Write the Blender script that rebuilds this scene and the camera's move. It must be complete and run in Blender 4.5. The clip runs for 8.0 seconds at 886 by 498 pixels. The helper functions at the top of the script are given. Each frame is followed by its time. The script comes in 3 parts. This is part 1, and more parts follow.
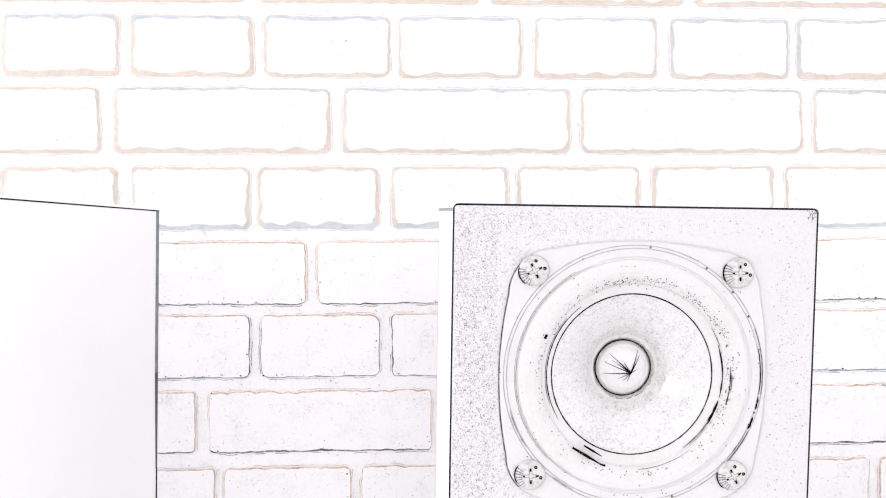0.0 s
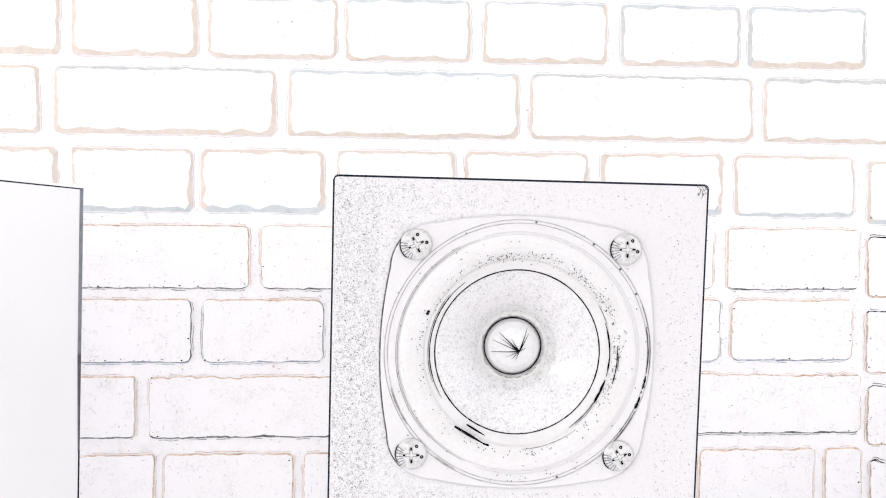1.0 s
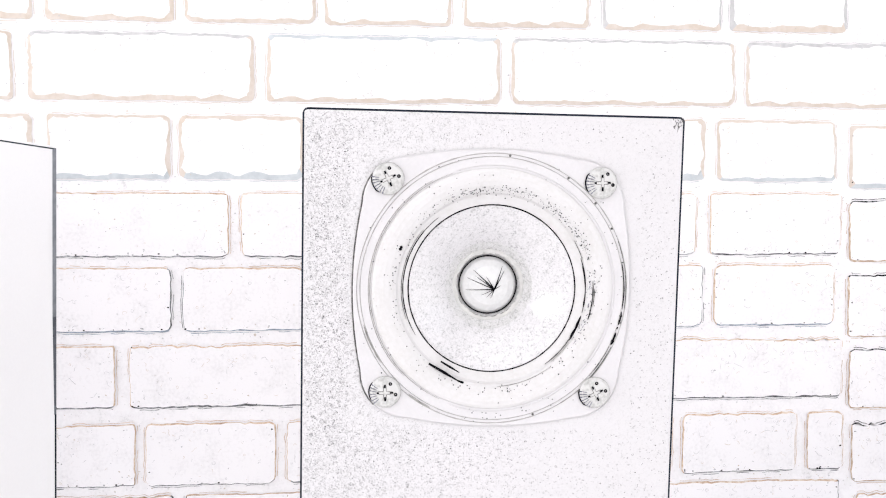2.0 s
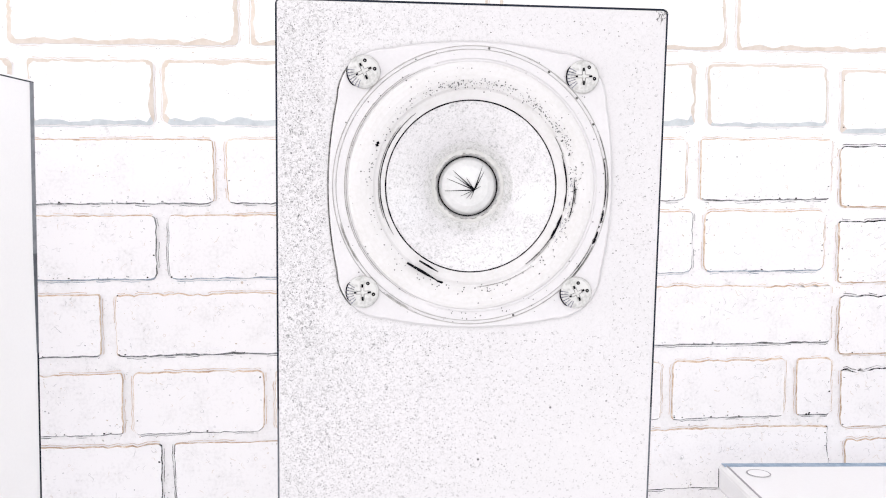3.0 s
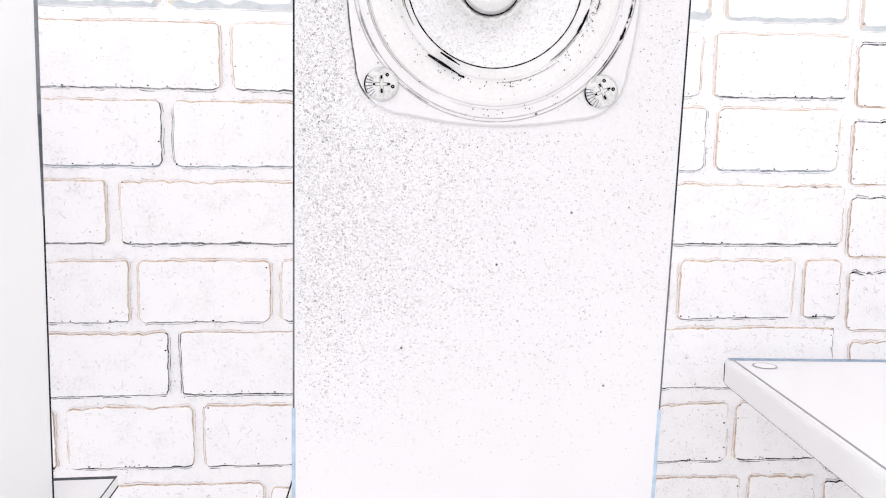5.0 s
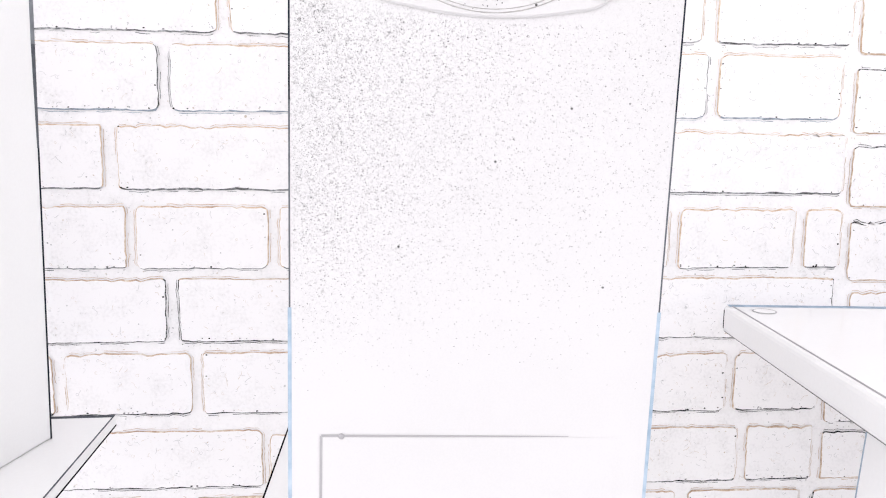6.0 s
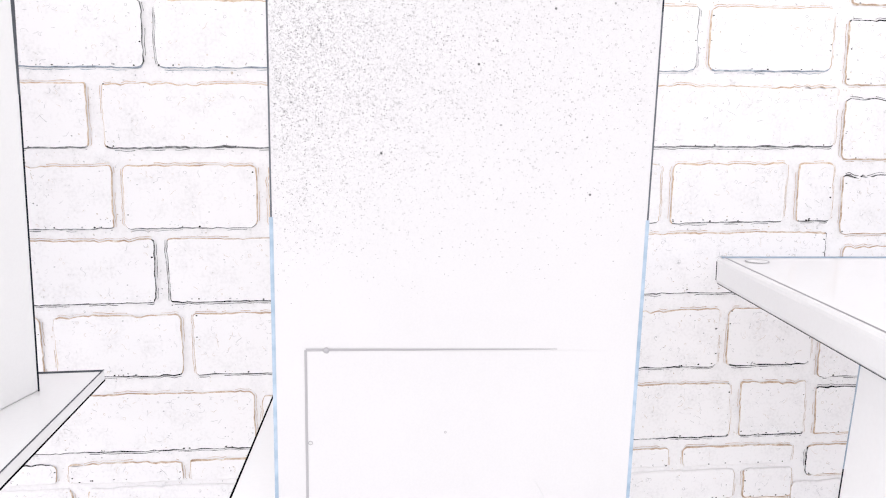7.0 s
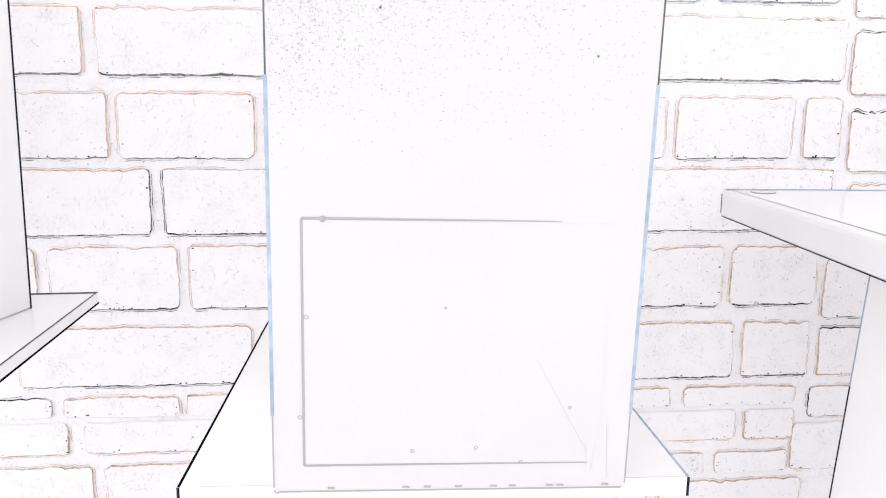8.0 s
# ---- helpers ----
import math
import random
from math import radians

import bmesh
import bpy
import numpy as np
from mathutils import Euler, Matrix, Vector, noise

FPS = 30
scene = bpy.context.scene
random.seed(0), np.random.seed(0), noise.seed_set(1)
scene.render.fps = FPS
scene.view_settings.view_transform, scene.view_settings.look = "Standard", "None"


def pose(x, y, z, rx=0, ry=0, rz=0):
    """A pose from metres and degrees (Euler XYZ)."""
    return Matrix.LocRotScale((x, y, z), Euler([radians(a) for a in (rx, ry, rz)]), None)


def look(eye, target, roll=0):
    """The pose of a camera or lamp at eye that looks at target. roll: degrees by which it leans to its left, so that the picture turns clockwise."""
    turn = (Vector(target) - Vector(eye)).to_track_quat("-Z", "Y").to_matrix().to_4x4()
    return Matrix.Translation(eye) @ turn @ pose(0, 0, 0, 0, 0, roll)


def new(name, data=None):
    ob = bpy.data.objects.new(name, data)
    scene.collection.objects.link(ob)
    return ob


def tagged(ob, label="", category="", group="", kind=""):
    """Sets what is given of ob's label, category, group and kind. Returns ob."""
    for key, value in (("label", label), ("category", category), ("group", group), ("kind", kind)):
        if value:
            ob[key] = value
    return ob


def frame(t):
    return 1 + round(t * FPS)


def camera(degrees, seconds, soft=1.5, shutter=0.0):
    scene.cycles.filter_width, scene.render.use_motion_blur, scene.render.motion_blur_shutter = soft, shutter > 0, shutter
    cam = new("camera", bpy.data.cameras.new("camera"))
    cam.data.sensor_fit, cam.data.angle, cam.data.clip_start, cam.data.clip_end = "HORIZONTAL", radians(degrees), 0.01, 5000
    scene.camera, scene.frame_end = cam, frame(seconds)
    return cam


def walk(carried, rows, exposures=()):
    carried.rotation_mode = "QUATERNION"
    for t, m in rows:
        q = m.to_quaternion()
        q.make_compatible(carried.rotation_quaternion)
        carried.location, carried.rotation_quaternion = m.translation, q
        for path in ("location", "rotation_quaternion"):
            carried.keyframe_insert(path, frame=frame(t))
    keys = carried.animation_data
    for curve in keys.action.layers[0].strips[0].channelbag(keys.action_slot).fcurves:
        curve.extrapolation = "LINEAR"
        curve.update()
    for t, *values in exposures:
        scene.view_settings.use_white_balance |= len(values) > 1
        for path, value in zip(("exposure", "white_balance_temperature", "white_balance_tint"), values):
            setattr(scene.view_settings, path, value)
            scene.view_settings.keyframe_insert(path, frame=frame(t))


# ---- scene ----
# ---- camera and its walk ----
cam = camera(58.65, 8.0, soft=1.1)
PATH = [
    (0.0, (0.0904, 0.1220, 1.0861), (0.1770, 2.1201, 1.0738), -0.30),
    (0.5, (0.1103, 0.1242, 1.0834), (0.2046, 2.1219, 1.0652), 0.34),
    (1.0, (0.1333, 0.1281, 1.0780), (0.2479, 2.1246, 1.0498), 0.33),
    (2.5, (0.1414, 0.1343, 1.0426), (0.2943, 2.1267, 0.9581), -0.25),
    (3.0, (0.1461, 0.1367, 1.0260), (0.3035, 2.1272, 0.9113), -0.35),
    (3.5, (0.1486, 0.1352, 1.0113), (0.3092, 2.1236, 0.8682), -0.12),
    (4.0, (0.1441, 0.1371, 0.9967), (0.2967, 2.1242, 0.8289), 0.21),
    (4.5, (0.1389, 0.1400, 0.9819), (0.2924, 2.1239, 0.7810), 0.38),
    (6.0, (0.1400, 0.1407, 0.9330), (0.2965, 2.1151, 0.6545), 0.67),
    (6.5, (0.1433, 0.1406, 0.9191), (0.3019, 2.1113, 0.6172), 0.40),
    (7.0, (0.1444, 0.1413, 0.9006), (0.3128, 2.1109, 0.5965), 0.00),
    (7.5, (0.1435, 0.1433, 0.8794), (0.3097, 2.1099, 0.5556), 0.13),
    (8.0, (0.1444, 0.1462, 0.8559), (0.3131, 2.1067, 0.4980), 0.34),
]
EXPOSURES = [(0.0, -0.12), (4.7, -0.11), (5.8, -0.07), (6.5, -0.09), (6.9, -0.09), (7.1, -0.06), (8.0, -0.07)]
walk(cam, [(t, look(eye, aim, roll)) for t, eye, aim, roll in PATH], EXPOSURES)

# ---- light: a wide window behind the camera, with unseen side windows and ceiling panel added ----
world = bpy.data.worlds.new("sky")
scene.world = world
world.use_nodes = True
sky = world.node_tree.nodes.new("ShaderNodeTexSky")
sky.sky_type, sky.sun_disc = "NISHITA", False
sky.sun_elevation, sky.sun_rotation = radians(40), radians(200)
world.node_tree.links.new(sky.outputs[0], world.node_tree.nodes["Background"].inputs[0])
world.node_tree.nodes["Background"].inputs[1].default_value = 0.1


def area_lamp(name, m, sx, sy, watts, colour):
    data = bpy.data.lights.new(name, "AREA")
    data.shape, data.size, data.size_y, data.energy, data.color = "RECTANGLE", sx, sy, watts, colour
    ob = new(name, data)
    ob.matrix_world = m
    return ob


WALL_Y = 0.906
ROOM_X0, ROOM_X1, ROOM_Y0, ROOM_H = -1.7, 2.1, -1.9, 2.4
DAY = (1.0, 0.985, 0.99)
area_lamp("daylight_and_fill", look((0.2, ROOM_Y0 - 0.02, 1.1), (0.2, 0.9, 1.1)), 3.0, 2.1, 40, DAY)
# unseen small window, added and sized so that its reflection falls on the cone
area_lamp("daylight_and_fill", look((ROOM_X0 - 0.02, -0.9, 1.45), (0.2, -0.9, 1.45)), 0.9, 1.0, 15, DAY)
# unseen tall side windows and ceiling lamp, added as fill to even the light
area_lamp("daylight_and_fill", look((ROOM_X0 - 0.02, 0.2, 1.1), (0.2, 0.2, 1.1)), 0.8, 2.1, 17, DAY)
area_lamp("daylight_and_fill", look((ROOM_X1 + 0.02, -0.3, 1.1), (0.2, -0.3, 1.1)), 1.8, 2.1, 22, DAY)
area_lamp("ceiling_fill", look((0.2, -0.6, ROOM_H - 0.04), (0.2, -0.599, 0)), 1.6, 1.2, 5, DAY)


# ---- materials ----
def mat(name, colour, rough=0.6, spec=0.3, metal=0.0):
    m = bpy.data.materials.new(name)
    m.use_nodes = True
    b = m.node_tree.nodes["Principled BSDF"]
    b.inputs["Base Color"].default_value = (*colour, 1)
    b.inputs["Roughness"].default_value = rough
    b.inputs["Metallic"].default_value = metal
    b.inputs["Specular IOR Level"].default_value = spec
    return m


def mottled(name, stops, scale, detail=4.0, rough=0.6, spec=0.3, fine=0.0, bump=0.0, warp=0.0):
    """A surface whose colour runs over stops (position, colour) by noise of that scale, with finer grain and relief."""
    m = mat(name, (1, 1, 1), rough, spec)
    nt = m.node_tree
    n, l, b = nt.nodes, nt.links, nt.nodes["Principled BSDF"]
    co = n.new("ShaderNodeTexCoord")
    tex = n.new("ShaderNodeTexNoise")
    tex.inputs["Scale"].default_value, tex.inputs["Detail"].default_value = scale, detail
    tex.inputs["Distortion"].default_value = warp
    l.new(co.outputs["Object"], tex.inputs["Vector"])
    ramp = n.new("ShaderNodeValToRGB")
    while len(ramp.color_ramp.elements) < len(stops):
        ramp.color_ramp.elements.new(0.5)
    for e, (p, c) in zip(ramp.color_ramp.elements, stops):
        e.position, e.color = p, (*c, 1)
    fac = tex.outputs["Fac"]
    if fine:
        tex2 = n.new("ShaderNodeTexNoise")
        tex2.inputs["Scale"].default_value, tex2.inputs["Detail"].default_value = fine, 3.0
        l.new(co.outputs["Object"], tex2.inputs["Vector"])
        mix = n.new("ShaderNodeMath")
        mix.operation = "MULTIPLY_ADD"
        l.new(tex2.outputs["Fac"], mix.inputs[0])
        mix.inputs[1].default_value = 0.5
        half = n.new("ShaderNodeMath")
        half.operation = "MULTIPLY"
        half.inputs[1].default_value = 0.5
        l.new(fac, half.inputs[0])
        l.new(half.outputs[0], mix.inputs[2])
        fac = mix.outputs[0]
    l.new(fac, ramp.inputs["Fac"])
    l.new(ramp.outputs["Color"], b.inputs["Base Color"])
    if bump:
        bm_ = n.new("ShaderNodeBump")
        bm_.inputs["Strength"].default_value, bm_.inputs["Distance"].default_value = bump, 0.001
        l.new(fac, bm_.inputs["Height"])
        l.new(bm_.outputs["Normal"], b.inputs["Normal"])
    return m


WHITE = (0.80, 0.785, 0.798)
M_PLASTER = mottled("white_plaster", [(0.3, (0.76, 0.755, 0.76)), (0.7, WHITE)], 6, fine=90, rough=0.8, spec=0.1, bump=0.1)
M_FLOOR = mottled("pale_floor", [(0.3, (0.84, 0.83, 0.83)), (0.7, (0.88, 0.875, 0.875))], 4, fine=60, rough=0.6, spec=0.2)
M_MORTAR = mottled("white_mortar", [(0.26, (0.55, 0.54, 0.545)), (0.38, (0.74, 0.724, 0.737)), (0.55, (0.79, 0.773, 0.787))], 60, fine=420, rough=0.9, spec=0.05, bump=0.3)
M_BRICK = mottled("whitewashed_brick", [(0.28, (0.5, 0.48, 0.47)), (0.36, (0.72, 0.704, 0.717)), (0.5, (0.78, 0.763, 0.777))], 45, fine=330, rough=0.85, spec=0.05, bump=0.3)
# edge lines by tone; the dark feet paint the shade under each brick
RIMS = {}
for tone, dark, blue, warm in (("mid_tone", 0.2, 0.32, 0.47), ("dark_tone", 0.03, 0.13, 0.42)):
    RIMS[tone] = [
        mottled(tone + "_grey_arris", [(0.34, (dark * 0.35,) * 3), (0.5, (dark, dark * 1.02, dark * 1.06)), (0.66, (0.62, 0.63, 0.65))], 55, fine=260, rough=0.9, spec=0.0),
        mottled(tone + "_blue_arris", [(0.34, (blue * 0.5, blue * 0.56, blue * 0.66)), (0.5, (blue, blue * 1.15, blue * 1.35)), (0.66, (0.64, 0.67, 0.72))], 55, fine=260, rough=0.9, spec=0.0),
        mottled(tone + "_ochre_arris", [(0.34, (warm * 0.8, warm * 0.55, warm * 0.38)), (0.5, (warm * 1.3, warm * 1.0, warm * 0.76)), (0.66, (0.74, 0.69, 0.64))], 55, fine=260, rough=0.9, spec=0.0)]
RIMS["faded"] = [
    mottled("faded_grey_arris", [(0.35, (0.43, 0.43, 0.44)), (0.65, (0.57, 0.565, 0.575))], 45, fine=200, rough=0.9, spec=0.0),
    mottled("faded_blue_arris", [(0.35, (0.45, 0.48, 0.51)), (0.65, (0.57, 0.6, 0.62))], 45, fine=200, rough=0.9, spec=0.0),
    mottled("faded_ochre_arris", [(0.35, (0.56, 0.485, 0.42)), (0.65, (0.64, 0.58, 0.54))], 45, fine=200, rough=0.9, spec=0.0)]


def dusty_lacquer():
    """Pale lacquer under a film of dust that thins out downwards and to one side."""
    # front toned darker than the white sides to offset the stronger light on it
    m = mottled("dimmed_front_lacquer", [(0.3, (0.57, 0.556, 0.568)), (0.7, (0.605, 0.59, 0.603))], 12, fine=1100, rough=0.5, spec=0.1)
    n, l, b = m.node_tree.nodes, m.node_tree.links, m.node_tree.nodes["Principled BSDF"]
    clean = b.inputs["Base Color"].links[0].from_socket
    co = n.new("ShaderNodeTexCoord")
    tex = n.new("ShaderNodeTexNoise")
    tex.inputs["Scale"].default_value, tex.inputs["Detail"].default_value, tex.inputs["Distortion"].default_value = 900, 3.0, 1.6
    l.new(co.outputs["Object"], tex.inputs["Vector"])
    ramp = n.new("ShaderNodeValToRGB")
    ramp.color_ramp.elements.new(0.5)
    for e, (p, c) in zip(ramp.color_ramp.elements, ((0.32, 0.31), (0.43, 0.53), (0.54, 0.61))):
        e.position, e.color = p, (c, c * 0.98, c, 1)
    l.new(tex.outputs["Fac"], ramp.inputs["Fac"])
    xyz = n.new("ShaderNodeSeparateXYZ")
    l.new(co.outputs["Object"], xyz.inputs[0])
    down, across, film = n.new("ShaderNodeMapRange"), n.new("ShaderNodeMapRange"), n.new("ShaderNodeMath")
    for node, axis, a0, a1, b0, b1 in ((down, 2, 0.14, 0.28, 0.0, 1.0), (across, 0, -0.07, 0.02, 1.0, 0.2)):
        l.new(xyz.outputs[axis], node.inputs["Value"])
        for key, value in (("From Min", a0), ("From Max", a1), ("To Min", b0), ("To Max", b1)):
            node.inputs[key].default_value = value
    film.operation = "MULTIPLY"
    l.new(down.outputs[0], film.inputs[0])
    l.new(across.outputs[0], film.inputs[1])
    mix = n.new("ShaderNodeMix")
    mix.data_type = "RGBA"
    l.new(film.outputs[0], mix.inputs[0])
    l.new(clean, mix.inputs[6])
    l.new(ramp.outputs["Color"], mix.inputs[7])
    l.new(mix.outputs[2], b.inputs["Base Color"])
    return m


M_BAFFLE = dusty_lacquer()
M_PIT = mottled("grey_brick_pit", [(0.3, (0.16, 0.16, 0.165)), (0.46, (0.44, 0.44, 0.45)), (0.62, (0.62, 0.615, 0.625))], 30, fine=200, rough=0.9, spec=0.0)
M_PIT_WARM = mottled("ochre_brick_pit", [(0.3, (0.4, 0.33, 0.26)), (0.65, (0.7, 0.65, 0.6))], 30, fine=200, rough=0.9, spec=0.0)
M_CRACK = mottled("grey_hairline_crack", [(0.3, (0.44, 0.44, 0.45)), (0.65, (0.6, 0.59, 0.605))], 30, fine=200, rough=0.9, spec=0.0)
M_CRACK_WARM = mottled("ochre_hairline_crack", [(0.3, (0.55, 0.48, 0.41)), (0.65, (0.66, 0.6, 0.55))], 30, fine=200, rough=0.9, spec=0.0)
M_LACQUER = mottled("white_lacquer", [(0.3, (0.85, 0.845, 0.85)), (0.7, (0.88, 0.875, 0.88))], 12, fine=500, rough=0.45, spec=0.2)
M_GLOSS = mottled("white_gloss_board", [(0.3, (0.86, 0.855, 0.86)), (0.7, (0.89, 0.885, 0.89))], 9, fine=300, rough=0.16, spec=0.45)
M_INK = mat("black_edge", (0.006, 0.006, 0.008), 0.9, 0.0)
M_EDGE_DARK = mottled("dark_outline_edge", [(0.3, (0.008, 0.010, 0.014)), (0.6, (0.03, 0.036, 0.05)), (0.75, (0.12, 0.13, 0.15))], 40, fine=400, rough=0.8, spec=0.0)
M_EDGE_GREY = mottled("blue_grey_edge", [(0.3, (0.07, 0.075, 0.088)), (0.7, (0.16, 0.168, 0.19))], 20, fine=200, rough=0.8, spec=0.0)
M_EDGE_SOFT = mottled("soft_grey_edge", [(0.3, (0.17, 0.18, 0.2)), (0.7, (0.3, 0.31, 0.335))], 20, fine=200, rough=0.8, spec=0.0)
M_EDGE_BLUE = mottled("pale_blue_edge", [(0.35, (0.24, 0.32, 0.41)), (0.55, (0.38, 0.46, 0.56)), (0.7, (0.48, 0.55, 0.63))], 14, fine=160, rough=0.7, spec=0.0)
M_PALE = mat("pale_grey_joint", (0.36, 0.35, 0.365), 0.8, 0.05)
M_FAINT = mat("faint_grey_joint", (0.6, 0.59, 0.6), 0.8, 0.05)
# greys that paint the soft shading round the dust cap
M_HALO = mottled("cap_shade_ring", [(0.3, (0.46, 0.455, 0.445)), (0.7, (0.6, 0.59, 0.58))], 90, fine=500, rough=0.8, spec=0.0)
M_BAND = mottled("rough_shade_band", [(0.38, (0.38, 0.38, 0.375)), (0.48, (0.53, 0.525, 0.525)), (0.6, (0.6, 0.59, 0.595))], 420, fine=1500, rough=0.7, spec=0.1, warp=1.5, bump=0.3)
M_DRIVER = mottled("light_frame_plastic", [(0.3, (0.565, 0.551, 0.564)), (0.7, (0.61, 0.595, 0.609))], 90, fine=900, rough=0.5, spec=0.1)
M_RUBBER = mottled("pale_rubber", [(0.3, (0.55, 0.536, 0.53)), (0.55, (0.6, 0.587, 0.592))], 70, fine=700, rough=0.6, spec=0.1)
M_CONE = mottled("pulp_cone", [(0.36, (0.38, 0.38, 0.385)), (0.45, (0.57, 0.558, 0.57)), (0.58, (0.64, 0.626, 0.64))], 420, fine=1500, rough=0.16, spec=0.7, warp=1.6, bump=0.04)
M_CAP = mottled("dust_cap", [(0.3, (0.58, 0.58, 0.58)), (0.6, (0.66, 0.655, 0.66))], 160, fine=700, rough=0.5, spec=0.1)
M_SPECK = mottled("grey_dust", [(0.3, (0.05, 0.05, 0.053)), (0.7, (0.26, 0.26, 0.265))], 300, rough=0.9, spec=0.0)
M_SPECK_PALE = mottled("pale_dust", [(0.3, (0.22, 0.22, 0.225)), (0.7, (0.42, 0.415, 0.42))], 300, rough=0.9, spec=0.0)
M_GROOVE = mottled("grey_groove", [(0.35, (0.03, 0.03, 0.03)), (0.5, (0.12, 0.118, 0.115)), (0.65, (0.3, 0.295, 0.29))], 60, fine=500, rough=0.8, spec=0.0)
M_SOFT = mottled("soft_grey_groove", [(0.3, (0.2, 0.196, 0.19)), (0.7, (0.47, 0.46, 0.44))], 60, fine=500, rough=0.8, spec=0.0)
M_FINE = mottled("fine_grey_groove", [(0.3, (0.3, 0.295, 0.29)), (0.7, (0.5, 0.49, 0.48))], 60, fine=500, rough=0.8, spec=0.0)
M_BLUE_GREY = mottled("blue_grey_mark", [(0.3, (0.05, 0.05, 0.07)), (0.7, (0.3, 0.3, 0.36))], 90, fine=500, rough=0.6, spec=0.1)
M_STEEL = mottled("screw_steel", [(0.35, (0.38, 0.38, 0.37)), (0.5, (0.55, 0.545, 0.54))], 260, fine=900, rough=0.4, spec=0.2)


# ---- building helpers ----
def empty(name, m=None):
    ob = new(name)
    if m is not None:
        ob.matrix_world = m
    return ob


def part(name, bm, material, parent=None, label=""):
    """Links a bmesh as one mesh object, under parent where there is one."""
    me = bpy.data.meshes.new(name)
    bmesh.ops.recalc_face_normals(bm, faces=bm.faces[:])
    bm.to_mesh(me)
    bm.free()
    for m in material if isinstance(material, (list, tuple)) else [material]:
        me.materials.append(m)
    ob = new(name, me)
    if parent is not None:
        ob.parent = parent
    if label:
        ob["label"] = label
    return ob


def box(x0, x1, y0, y1, z0, z1, bevel=0.0, segments=1):
    """A box whose bevelled edges take material slot 1."""
    bm = bmesh.new()
    bmesh.ops.create_cube(bm, size=1)
    for v in bm.verts:
        v.co = Vector((x0 + (v.co.x + 0.5) * (x1 - x0), y0 + (v.co.y + 0.5) * (y1 - y0), z0 + (v.co.z + 0.5) * (z1 - z0)))
    if bevel:
        bmesh.ops.bevel(bm, geom=bm.edges[:], offset=bevel, segments=segments, affect="EDGES", profile=0.5)
        for f in bm.faces:
            f.normal_update()
            if max(abs(c) for c in f.normal) < 0.999:
                f.material_index = 1
    return bm


def lathe(profile, steps=72, centre=(0, 0, 0), closed=True):
    """Turns (radius, depth) round the y axis; depth goes to +y."""
    bm = bmesh.new()
    rings = []
    for r, d in profile:
        rings.append([bm.verts.new((centre[0] + r * math.cos(a), centre[1] + d, centre[2] + r * math.sin(a)))
                      for a in (2 * math.pi * k / steps for k in range(steps))])
    for a, b in zip(rings, rings[1:]):
        for k in range(steps):
            bm.faces.new((a[k], a[(k + 1) % steps], b[(k + 1) % steps], b[k]))
    if closed:
        bm.faces.new(rings[-1])
    return bm


def edge_line(name, p, q, w, normal, material, parent, w1=None):
    """A thin outline along an edge from p to q, on the face with that normal."""
    n = Vector(normal).normalized()
    return part(name, strip(Vector(p) + n * 0.00006, Vector(q) + n * 0.00006, w, w if w1 is None else w1, 0.00004, n), material, parent)


def arc_ridge(r, width, d, a0=0.0, a1=360.0, height=0.0003, wobble=0.0, centre=(0, 0, 0), seed=0):
    """A thin raised bead along an arc round the y axis, its width uneven by wobble, thinning at open ends."""
    bm = bmesh.new()
    whole = abs(a1 - a0) >= 359.9
    n = max(6, int(abs(a1 - a0) / 3))
    rng = random.Random(seed)
    rows_ = []
    for k in range(n if whole else n + 1):
        u = k / n
        a = radians(a0 + (a1 - a0) * u)
        w = width * (1 + wobble * (rng.random() - 0.5) * 2)
        if not whole:
            w *= 0.25 + 0.75 * min(1.0, 6 * min(u, 1 - u))
        rows_.append([bm.verts.new((centre[0] + (r + q * w / 2) * math.cos(a), centre[1] + d - e, centre[2] + (r + q * w / 2) * math.sin(a)))
                      for q, e in ((-1, 0), (0, height), (1, 0))])
    pairs = zip(rows_, rows_[1:] + ([rows_[0]] if whole else []))
    for p, q in pairs:
        for i in (0, 1):
            bm.faces.new((p[i], p[i + 1], q[i + 1], q[i]))
    return bm


def strip(p, q, w0, w1, height, normal=(0, -1, 0)):
    """A thin raised sliver from p to q on a surface with that normal."""
    p, q, n = Vector(p), Vector(q), Vector(normal).normalized()
    side = (q - p).cross(n).normalized()
    bm = bmesh.new()
    a = [bm.verts.new(c) for c in (p - side * w0 / 2, p + n * height, p + side * w0 / 2)]
    b = [bm.verts.new(c) for c in (q - side * w1 / 2, q + n * height, q + side * w1 / 2)]
    for i in (0, 1):
        bm.faces.new((a[i], a[i + 1], b[i + 1], b[i]))
    return bm


def join(target, source):
    me = bpy.data.meshes.new("piece")
    source.to_mesh(me)
    source.free()
    target.from_mesh(me)
    bpy.data.meshes.remove(me)
    return target


def slab_outline(half, corner, bow, steps=10):
    """A square with round corners and slightly bowed sides, as (x, z) points."""
    pts = []
    for c in range(4):
        a0 = c * 90
        cx, cz = [(1, 1), (-1, 1), (-1, -1), (1, -1)][c]
        for k in range(steps + 1):
            a = radians(a0 + 90 * k / steps)
            pts.append((cx * (half - corner) + corner * math.cos(a), cz * (half - corner) + corner * math.sin(a)))
        nx, nz = [(0, 1), (-1, 0), (0, -1), (1, 0)][c]
        tx, tz = -nz, nx
        for k in range(1, 12):
            s = -1 + 2 * k / 12
            reach = (half - corner)
            pts.append((nx * (half + bow * (1 - s * s)) + s * reach * tx,
                        nz * (half + bow * (1 - s * s)) + s * reach * tz))
    return pts


